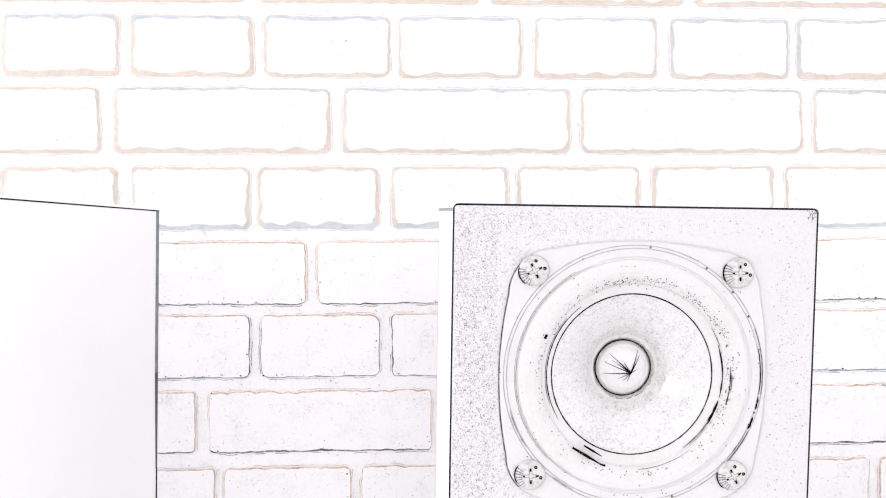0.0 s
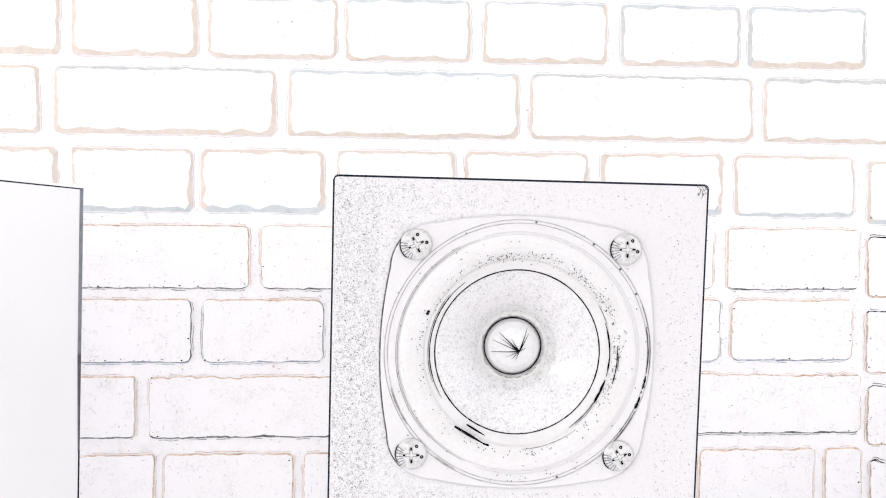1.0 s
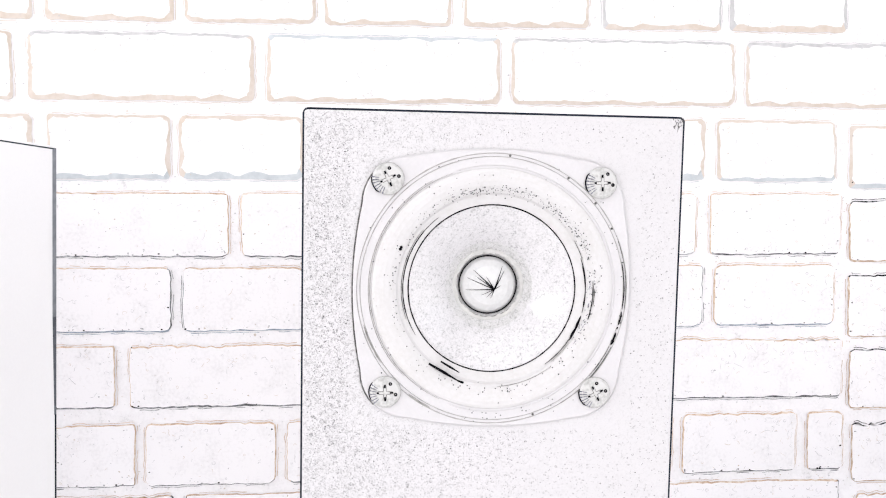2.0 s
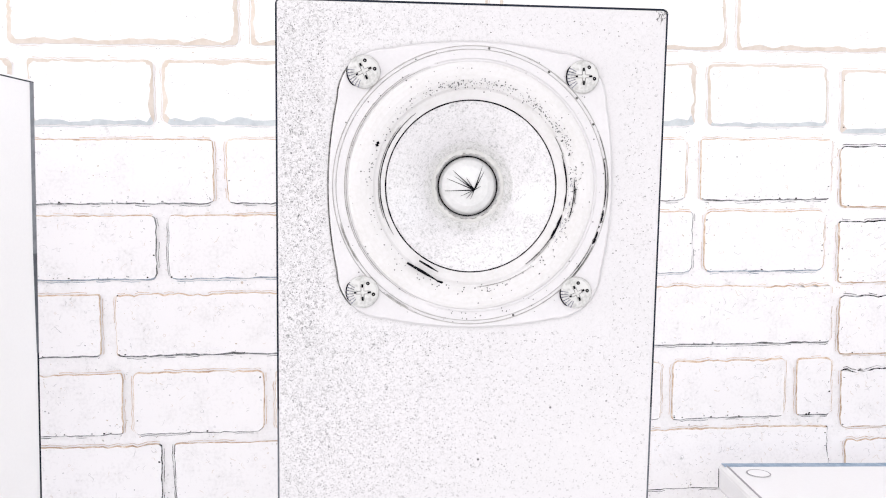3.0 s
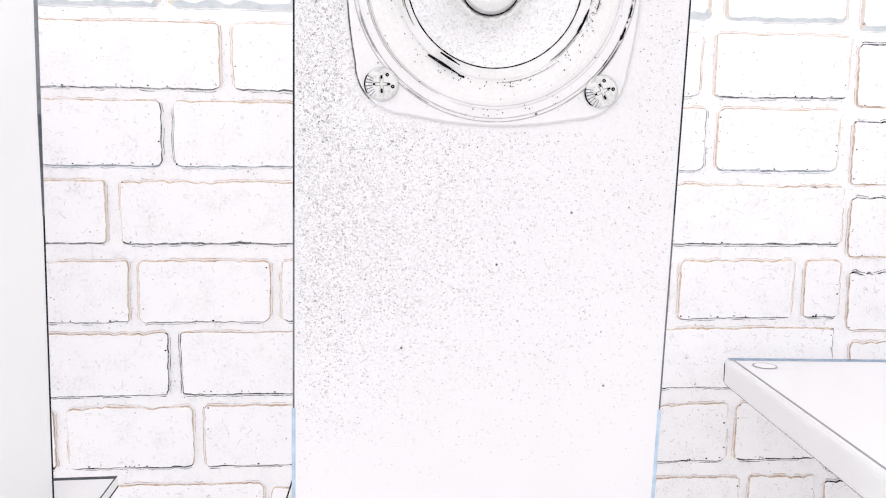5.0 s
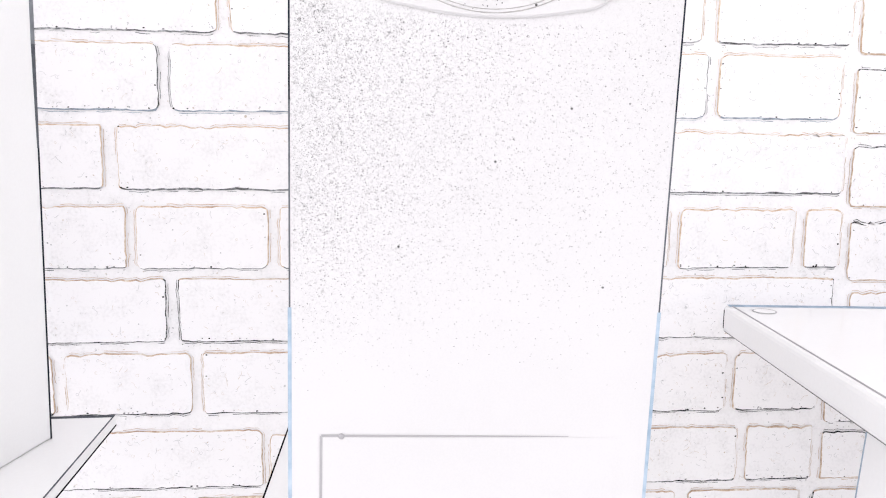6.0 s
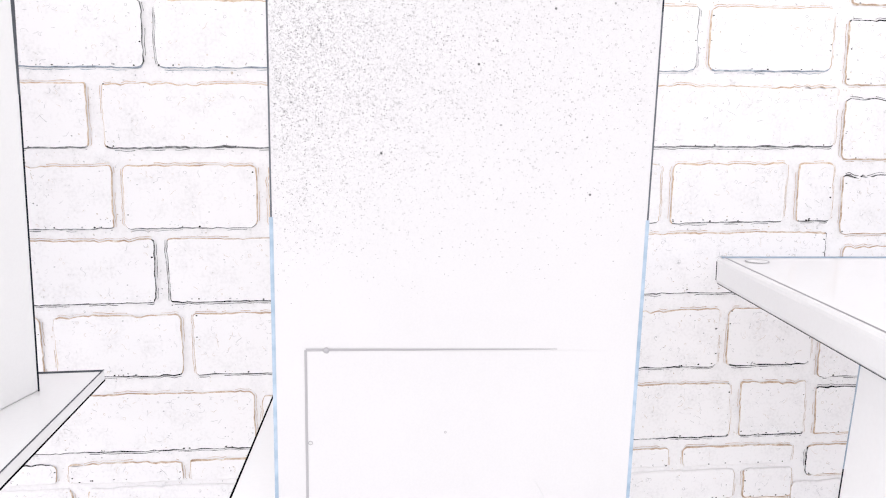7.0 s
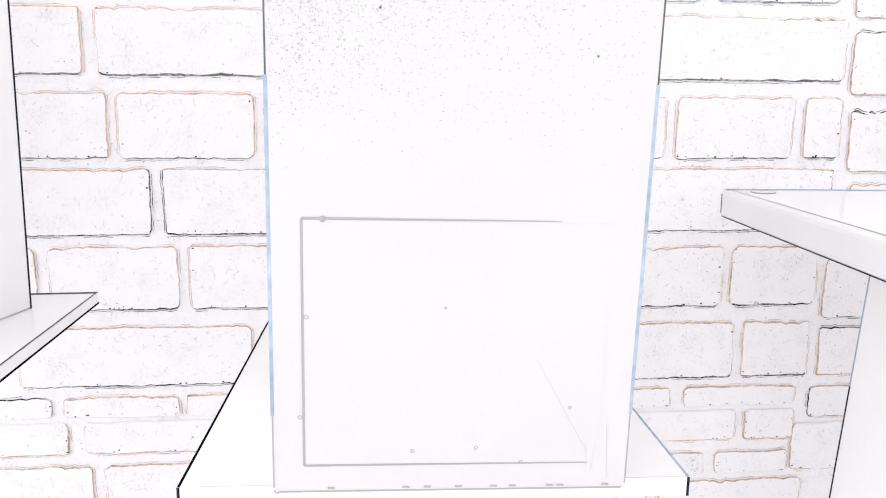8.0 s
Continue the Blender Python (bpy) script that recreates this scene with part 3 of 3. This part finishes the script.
                a = rng.gauss(0.9, 0.8) if rng.random() < 0.6 else a
            else:
                r, y = rng.uniform(0.038, 0.055), -0.0026
            q = rng.choice((0.00014, 0.0002, 0.0003))
            vs = [bm.verts.new((DRIVER_X + r * math.cos(a) + q * math.cos(j * 1.0472), y, DRIVER_Z + r * math.sin(a) + q * math.sin(j * 1.0472))) for j in range(6)]
            bm.faces.new(vs)
        tagged(part("dust", bm, M_SPECK, body, "fine grey dust specks"), kind="stuff")
        # chipped corner
        bm = bmesh.new()
        for k in range(14):
            x, z = SP_W / 2 - rng.uniform(0.0006, 0.005), SP_H - rng.uniform(0.0006, 0.004)
            dx, dz = rng.uniform(-0.0012, 0.0012), rng.uniform(-0.003, 0.0003)
            join(bm, strip((x, -0.0001, z), (min(x + dx, SP_W / 2 - 0.0004), -0.0001, z + dz), 0.0003, 0.0001, 0.0001))
        part("chip", bm, M_GROOVE, body, "chipped top corner")
    return sp


speaker = loudspeaker("white loudspeaker with dark outlined edges on a stand plate")
speaker.matrix_world = pose(0.1753, 0.4536, 0.6956, 2.49, 1.03, -0.45)
other = loudspeaker("plain white loudspeaker turned aside on a stand plate", front=False)
TOE = -12.0
back_right = Vector((-0.0990, 0.711, 0.713))
turn = pose(0, 0, 0, 0, 0.95, TOE)
other.matrix_world = Matrix.Translation(back_right - turn @ Vector((SP_W / 2, SP_D, 0))) @ turn


# ---- stands ----
def stand(height, lean, edge, half, label):
    st = tagged(empty("speaker_stand"), label, "speaker stand", group="speaker stands")
    plate = part("top_plate", box(-half, half, 0.0, 0.325, -0.009, 0.0, 0.0009, 2), [M_GLOSS, M_GLOSS], st, "white gloss plate with dark edges")
    plate.matrix_local = pose(0, 0, height, 0, lean, 0)
    for sx, low in ((-1, M_INK), (1, M_INK)):
        edge_line("edge", (sx * half, 0, -0.0083), (sx * half, 0.325, -0.0083), 0.0016, (sx, 0, 0), low, plate)
        edge_line("edge", (sx * (half - 0.0007), 0, 0), (sx * (half - 0.0007), 0.325, 0), 0.0013, (0, 0, 1), M_INK if sx < 0 else edge, plate)
    for sx in (-1, 1):
        edge_line("edge", (sx * (half - 0.0006), 0, -0.009), (sx * (half - 0.0006), 0, 0), 0.0013, (0, -1, 0), M_EDGE_DARK, plate)
    edge_line("edge", (-half, 0.322, 0), (half, 0.322, 0), 0.0055, (0, 0, 1), M_EDGE_GREY, plate)
    edge_line("edge", (-half, 0.0004, 0), (half, 0.0004, 0), 0.0005, (0, 0, 1), M_FAINT, plate)
    part("column", box(-0.045, 0.045, 0.10, 0.19, 0.018, height - 0.009, 0.004, 2), [M_LACQUER, M_LACQUER], st)
    part("base_plate", box(-0.11, 0.11, 0.0, 0.30, 0.0, 0.018, 0.002), [M_LACQUER, M_LACQUER], st)
    return st


stand_a = stand(0.6960, 0.4, M_EDGE_BLUE, 0.111, "white speaker stand with a thin dark-edged plate")
stand_a.matrix_world = pose(0.1705, 0.462, 0, 0, 0, -0.8)
stand_b = stand(0.713, 0.0, M_EDGE_GREY, 0.104, "white speaker stand with a thin dark-edged plate")
stand_b.matrix_world = pose(-0.162, 0.4306, 0, 0, 0, 2.0)

# ---- desk ----
desk = tagged(empty("desk", pose(0.457, 0.838, 0, 0, 0, -5.0)), "white desk with a thick chamfered top near the wall", "desk")
top = part("desktop", box(0.0, 1.1, -0.62, 0.0, 0.757, 0.783, 0.005, 3), [M_GLOSS, M_GLOSS], desk, "white board with blue-grey edges")
edge_line("edge", (0.003, -0.007, 0.783), (1.1, -0.007, 0.783), 0.010, (0, 0, 1), M_EDGE_BLUE, top)
edge_line("edge", (0.0060, -0.615, 0.783), (0.0060, -0.006, 0.783), 0.0022, (0, 0, 1), M_PALE, top)
edge_line("edge", (0.0015, -0.62, 0.7583), (0.0015, -0.004, 0.7583), 0.0016, (-0.7, 0, -0.7), M_EDGE_DARK, top)
edge_line("edge", (0, -0.0052, 0.7615), (0, -0.0052, 0.7790), 0.0022, (-1, 0, 0), M_EDGE_DARK, top)
slot = part("cable_slot", lathe([(0.010, 0.0), (0.0095, -0.0003), (0.002, -0.0003)], 24), M_GLOSS, top)
slot.matrix_local = pose(0.027, -0.03, 0.7831, -90, 0, 0)
part("slot_rim", arc_ridge(0.0098, 0.0012, -0.0003, height=0.0002), M_PALE, slot)
SPLAY = 0.075
for x in (0.016, 1.05):
    bm = box(x, x + 0.03, -0.60, -0.232, 0.0, 0.757, 0.0015, 2)
    for v in bm.verts:
        v.co.x -= SPLAY * (0.757 - v.co.z)
    panel = part("side_panel", bm, [M_GLOSS, M_GLOSS], desk)
    edge_line("edge", (x - SPLAY * 0.757, -0.2328, 0.0), (x - SPLAY * 0.077, -0.2328, 0.68), 0.0018, (-1, 0, 0), M_EDGE_DARK, panel)
    edge_line("edge", (x - SPLAY * 0.077, -0.2328, 0.68), (x, -0.2328, 0.757), 0.0018, (-1, 0, 0), M_EDGE_BLUE, panel)

# ---- bricks of the north wall, row by row: z of the foot, z of the head, edge looks (head, foot, sides), ends of each brick ----
R = {"d": 1, "b": 2, "w": 3, "n": 0}
BRICK_ROWS = [
    (1.325, 1.387, "www", [(-0.31, -0.067), (-0.056, 0.161), (0.172, 0.369), (0.381, 0.61)]),
    (1.252, 1.312, "bww", [(-0.302, -0.192), (-0.180, -0.062), (-0.051, 0.073), (0.082, 0.204), (0.217, 0.341), (0.355, 0.476), (0.485, 0.607)]),
    (1.177, 1.241, "dww", [(-0.43, -0.211), (-0.197, 0.014), (0.026, 0.252), (0.264, 0.490), (0.502, 0.735)]),
    (1.102, 1.163, "wbw", [(-0.305, -0.194), (-0.180, -0.066), (-0.058, 0.061), (0.074, 0.189), (0.199, 0.323), (0.336, 0.460), (0.473, 0.597)]),
    (1.027, 1.089, "wdw", [(-0.25, -0.012), (0.0, 0.226), (0.238, 0.452), (0.466, 0.603)]),
    (0.955, 1.017, "wbd", [(-0.186, -0.067), (-0.056, 0.061), (0.073, 0.190), (0.202, 0.325), (0.337, 0.459), (0.470, 0.597)]),
    (0.881, 0.942, "wdw", [(-0.35, -0.120), (-0.107, 0.112), (0.124, 0.360), (0.372, 0.606)]),
    (0.805, 0.866, "wdw", [(-0.225, -0.102), (-0.093, 0.032), (0.042, 0.170), (0.182, 0.300), (0.312, 0.428), (0.439, 0.558), (0.570, 0.608)]),
    (0.733, 0.796, "wdd", [(-0.29, -0.067), (-0.055, 0.160), (0.172, 0.390), (0.402, 0.606)]),
    (0.658, 0.7205, "wdw", [(-0.29, -0.177), (-0.165, -0.045), (-0.034, 0.090), (0.100, 0.220), (0.230, 0.360), (0.372, 0.496), (0.505, 0.597)]),
    (0.581, 0.641, "wdw", [(-0.20, 0.022), (0.029, 0.250), (0.262, 0.380), (0.390, 0.513), (0.523, 0.595)]),
    (0.549, 0.571, "wnw", [(-0.29, -0.172), (-0.162, -0.051), (-0.044, 0.070), (0.080, 0.200), (0.212, 0.330), (0.340, 0.449), (0.463, 0.585)]),
    (0.511, 0.5445, "nww", [(-0.38, -0.159), (-0.145, 0.075), (0.088, 0.30), (0.312, 0.522), (0.531, 0.586)]),
    (0.439, 0.499, "bww", [(-0.26, -0.139), (-0.127, -0.008), (0.004, 0.120), (0.132, 0.250)]),
    (0.473, 0.498, "wnw", [(0.262, 0.37), (0.382, 0.489), (0.502, 0.582)]),
    (0.400, 0.466, "wnw", [(0.262, 0.43), (0.442, 0.600)]),
]
# the lower courses fall a little towards the east
BRICK_ROWS = [(z0 + up, z1 + up, looks, [e for e in ends if (e[1] < 0.13) == west])
              for z0, z1, looks, ends in BRICK_ROWS for west in (True, False)
              for up in ((0.0018 if west else -0.0033) if z0 < 0.70 else 0.0,)]
STRIP_ROWS = [
    (1.095, 1.158, "wbw", [(0.612, 0.83)]), (1.019, 1.082, "dww", [(0.612, 0.72)]), (0.942, 1.006, "dww", [(0.612, 0.83)]),
    (0.868, 0.930, "dww", [(0.614, 0.73)]), (0.792, 0.854, "dww", [(0.618, 0.83)]), (0.716, 0.780, "wdw", [(0.624, 0.73)]),
    (0.640, 0.704, "wdw", [(0.606, 0.83)]), (0.577, 0.630, "dww", [(0.606, 0.70)]), (0.531, 0.566, "wwn", [(0.600, 0.82)]), (0.471, 0.525, "nww", [(0.585, 0.70)]),
]


def brick_mesh(x0, x1, z0, z1, looks, rng):
    """A brick with a wobbly outline and a chamfered arris that carries the look of each side."""
    cx, cz = (x0 + x1) / 2, (z0 + z1) / 2
    r = min(0.005, (z1 - z0) * 0.2) * rng.uniform(0.6, 1.5)
    hx, hz = (x1 - x0) / 2, (z1 - z0) / 2
    pts = []

    def run(ax, az, bx, bz, side):
        n = max(2, int(math.hypot(bx - ax, bz - az) / 0.0045))
        for k in range(n):
            pts.append((ax + (bx - ax) * k / n, az + (bz - az) * k / n, side))

    def arc(ox, oz, a0, s0, s1):
        for k in range(3):
            a = radians(a0 + 90 * k / 3)
            pts.append((ox + r * math.cos(a), oz + r * math.sin(a), s0 if k < 2 else s1))

    run(-hx + r, -hz, hx - r, -hz, "foot"); arc(hx - r, -hz + r, -90, "foot", "side")
    run(hx, -hz + r, hx, hz - r, "side"); arc(hx - r, hz - r, 0, "side", "head")
    run(hx - r, hz, -hx + r, hz, "head"); arc(-hx + r, hz - r, 90, "head", "side")
    run(-hx, hz - r, -hx, -hz + r, "side"); arc(-hx + r, -hz + r, 180, "side", "foot")
    bm = bmesh.new()
    back, outer, inner = [], [], []
    ragged = rng.choice((0.0, 0.002, 0.0045))
    q = rng.uniform(0, 50)
    thick = {"head": rng.uniform(0.0008, 0.0014), "foot": rng.uniform(0.0010, 0.0018), "side": rng.uniform(0.0007, 0.0013)}
    if z0 > 1.03:
        thick = {side: 3.0 * w for side, w in thick.items()}
    deep = {side: 2.0 * w for side, w in thick.items()}
    for x, z, side in pts:
        w1 = noise.noise(Vector((x * 190 + q, z * 190, 0))) * 0.0012 + noise.noise(Vector((x * 25 + q, z * 25, 7))) * 0.0011
        k = 1 + w1 / max(hz, 0.01)
        wide = thick[side] * (1 + 0.9 * noise.noise(Vector((x * 60 + q, z * 60, 3))))
        sx, sz = (x * (1 + w1 / hx), z * k)
        if side == "head" and z0 < 0.9:
            sz -= ragged * abs(noise.noise(Vector((x * 75 + q, 5.0, 1)))) * min(1.0, (hx - abs(x)) / 0.012)
        back.append(bm.verts.new((cx + sx, WALL_Y + 0.0055, cz + sz)))
        outer.append(bm.verts.new((cx + sx, WALL_Y + 0.0012, cz + sz)))
        if side == "side":
            ix = math.copysign(abs(sx) - wide, sx)
            iz = math.copysign(min(abs(sz), hz - deep["head" if z > 0 else "foot"]), sz)
        else:
            ix = math.copysign(min(abs(sx), hx - deep["side"]), sx)
            iz = math.copysign(abs(sz) - wide, sz)
        inner.append(bm.verts.new((cx + ix, WALL_Y, cz + iz)))
    n = len(pts)
    codes = {"head": R[looks[0]], "foot": R[looks[1]], "side": R[looks[2]]}
    for k in range(n):
        j = (k + 1) % n
        f = bm.faces.new((outer[k], outer[j], inner[j], inner[k]))
        f.material_index = codes[pts[k][2]]
        bm.faces.new((back[k], back[j], outer[j], outer[k]))
    hub = bm.verts.new((cx, WALL_Y, cz))
    inner.sort(key=lambda v: math.atan2((v.co.z - cz) / hz, (v.co.x - cx) / hx))
    for k in range(n):
        bm.faces.new((inner[k], inner[(k + 1) % n], hub))
    # a broken second line on the mortar beside the arris; at feet it draws the shadow's edge
    second_line = []
    for v, (x, z, side) in zip(outer, pts):
        dx, dz = v.co.x - cx, v.co.z - cz
        off = 0.0013 + 0.0008 * noise.noise(Vector((x * 110 + q, z * 110, 9)))
        wide = 0.0005 * (1 + noise.noise(Vector((x * 150 + q, z * 150, 13))))
        px, pz = (math.copysign(1, dx), 0) if side == "side" else (0, math.copysign(1, dz))
        second_line.append([bm.verts.new((v.co.x + px * e, WALL_Y + 0.0019, v.co.z + pz * e)) for e in (off, off + wide)] + [side, noise.noise(Vector((x * 45 + q, z * 45, 21)))])
    for a, b in zip(second_line, second_line[1:]):
        if a[2] == b[2] and a[3] > -0.12 and codes[a[2]]:
            bm.faces.new((a[0], b[0], b[1], a[1])).material_index = codes[a[2]]
    return bm


rng = random.Random(11)
for z0, z1, looks, ends in BRICK_ROWS + STRIP_ROWS:
    for x0, x1 in ends:
        kinds = list(looks)
        for i in (0, 2):
            if rng.random() < 0.2:
                kinds[i] = rng.choice("wbn") if kinds[i] == "d" else rng.choice("wwd")
        part("brick", brick_mesh(x0, x1, z0, z1, kinds, rng), [M_BRICK] + RIMS["faded" if z0 > 1.03 else "mid_tone" if z0 > 0.8 and x0 < 0.61 else "dark_tone"], wall_north)

# pits and crumbs on the brick faces, thickest along the edges
crumbs = bmesh.new()
pits = {"grey_pit": bmesh.new(), "ochre_pit": bmesh.new()}
for z0, z1, looks, ends in BRICK_ROWS + STRIP_ROWS:
    for x0, x1 in ends:
        dirty = rng.random() < 0.55
        for k in range(int((x1 - x0) * (z1 - z0) * ((26000 if dirty else 12000) if z0 < 1.03 else 6000))):
            u, v = rng.random(), rng.random()
            pick = rng.random()
            if pick < 0.38:
                v = rng.gauss(0.0, 0.09)
            elif pick < 0.55:
                v = 1 + rng.gauss(0.0, 0.07)
            elif pick < 0.75:
                u = rng.choice((0, 1)) + rng.gauss(0.0, 0.006 / (x1 - x0))
            x, z = x0 + u * (x1 - x0), z0 + v * (z1 - z0)
            on_brick = x0 + 0.003 < x < x1 - 0.003 and z0 + 0.003 < z < z1 - 0.003
            if not on_brick and x0 - 0.002 < x < x1 + 0.002 and z0 - 0.002 < z < z1 + 0.002:
                continue
            if not on_brick and not (x0 - 0.006 < x < x1 + 0.006 and z0 - 0.007 < z < z1 + 0.007):
                continue
            r = rng.choice((0.0003, 0.0004, 0.0005, 0.0008)) * (1.8 if rng.random() < 0.04 else 1.0)
            target = pits["grey_pit" if rng.random() < 0.65 else "ochre_pit"]
            a0, sq = rng.gauss(0, 0.6), rng.uniform(0.3, 1.0)
            ca, sa = math.cos(a0), math.sin(a0)
            ring = []
            for j in range(6):
                px, pz = r * math.cos(j * 1.0472) * rng.uniform(0.7, 1.5), r * sq * math.sin(j * 1.0472)
                ring.append(target.verts.new((x + px * ca - pz * sa, WALL_Y - 0.0001 if on_brick else WALL_Y + 0.0020, z + px * sa + pz * ca)))
            target.faces.new(ring)
for z0, z1, looks, ends in BRICK_ROWS[8:] + STRIP_ROWS:
    for x0, x1 in ends:
        for k in range(rng.randint(4, 11)):
            if rng.random() < 0.7:
                x, z = x0 + rng.random() * (x1 - x0), z0 + rng.uniform(-0.001, 0.0045)
            else:
                x, z = rng.choice((x0 + 0.003, x1 - 0.003)) + rng.uniform(-0.001, 0.001), z0 + rng.random() * (z1 - z0)
            x, z = min(x1 - 0.0025, max(x0 + 0.0025, x)), max(z0 + 0.0025, z)
            r = rng.uniform(0.0006, 0.0013)
            outer = [crumbs.verts.new((x + r * rng.uniform(0.6, 1.2) * math.cos(j * 0.8976), WALL_Y - 0.00012, z + 0.7 * r * rng.uniform(0.6, 1.2) * math.sin(j * 0.8976))) for j in range(7)]
            tip = crumbs.verts.new((x, WALL_Y - 0.0004, z))
            for j in range(7):
                crumbs.faces.new((outer[j], outer[(j + 1) % 7], tip))
tagged(part("crumbs", crumbs, RIMS["dark_tone"][0], wall_north), kind="stuff")
for name, bm in pits.items():
    tagged(part(name, bm, M_PIT if name == "grey_pit" else M_PIT_WARM, wall_north), kind="stuff")

# hairline cracks and flaked blisters in the whitewash
cracks = {"grey_crack": bmesh.new(), "ochre_crack": bmesh.new()}
for z0, z1, looks, ends in BRICK_ROWS + STRIP_ROWS:
    for x0, x1 in ends:
        dense = (7800 if x0 > 0.4 or z0 < 0.8 else 5200) if z0 < 1.0 else 1500
        for k in range(int((x1 - x0) * (z1 - z0) * dense * rng.uniform(0.5, 1.6))):
            bm = cracks["grey_crack" if rng.random() < 0.68 else "ochre_crack"]
            v = 1 - abs(rng.gauss(0, 0.22)) if rng.random() < 0.45 else rng.random()
            x, z = x0 + rng.random() * (x1 - x0), z0 + v * (z1 - z0)
            blister = rng.random() < 0.3
            steps, step = (9, rng.uniform(0.0005, 0.0011)) if blister else (rng.randint(4, 9), rng.uniform(0.0007, 0.0015))
            heading, bend = rng.uniform(0, 6.28), (0.75 if blister else rng.gauss(0, 0.15))
            half, line = rng.uniform(0.00012, 0.00028), []
            for j in range(steps):
                line.append((x, z, heading))
                heading += bend + rng.gauss(0, 0.15 if blister else 0.5)
                x, z = x + step * math.cos(heading), z + step * math.sin(heading)
            if not all(x0 + 0.004 < px < x1 - 0.004 and z0 + 0.004 < pz < z1 - 0.004 for px, pz, h in line):
                continue
            rails = []
            for j, (px, pz, h) in enumerate(line):
                w = half * rng.uniform(0.5, 1.3) * (0.3 if j in (0, steps - 1) else 1.0)
                rails.append([bm.verts.new((px - q * w * math.sin(h), WALL_Y - 0.00014, pz + q * w * math.cos(h))) for q in (1, -1)])
            for p, q in zip(rails, rails[1:]):
                bm.faces.new((p[0], p[1], q[1], q[0]))
for name, bm in cracks.items():
    tagged(part(name, bm, M_CRACK if name == "grey_crack" else M_CRACK_WARM, wall_north), kind="stuff")

# the rest of the brickwork, beyond the bricks above
bm = bmesh.new()
row = 0
z = 0.0
while z < ROOM_H - 0.07:
    headers = row % 2
    step = 0.127 if headers else 0.233
    x = ROOM_X0 + rng.uniform(0, 0.05)
    while x < ROOM_X1 - step:
        x1 = x + step - 0.012
        if not (-0.47 < x1 and x < 0.85 and 0.37 < z < 1.39):
            join(bm, box(x, x1, WALL_Y, WALL_Y + 0.0055, z, z + 0.062))
        x += step
    row += 1
    z += 0.0745
tagged(part("brickwork", bm, M_BRICK, wall_north), kind="stuff")
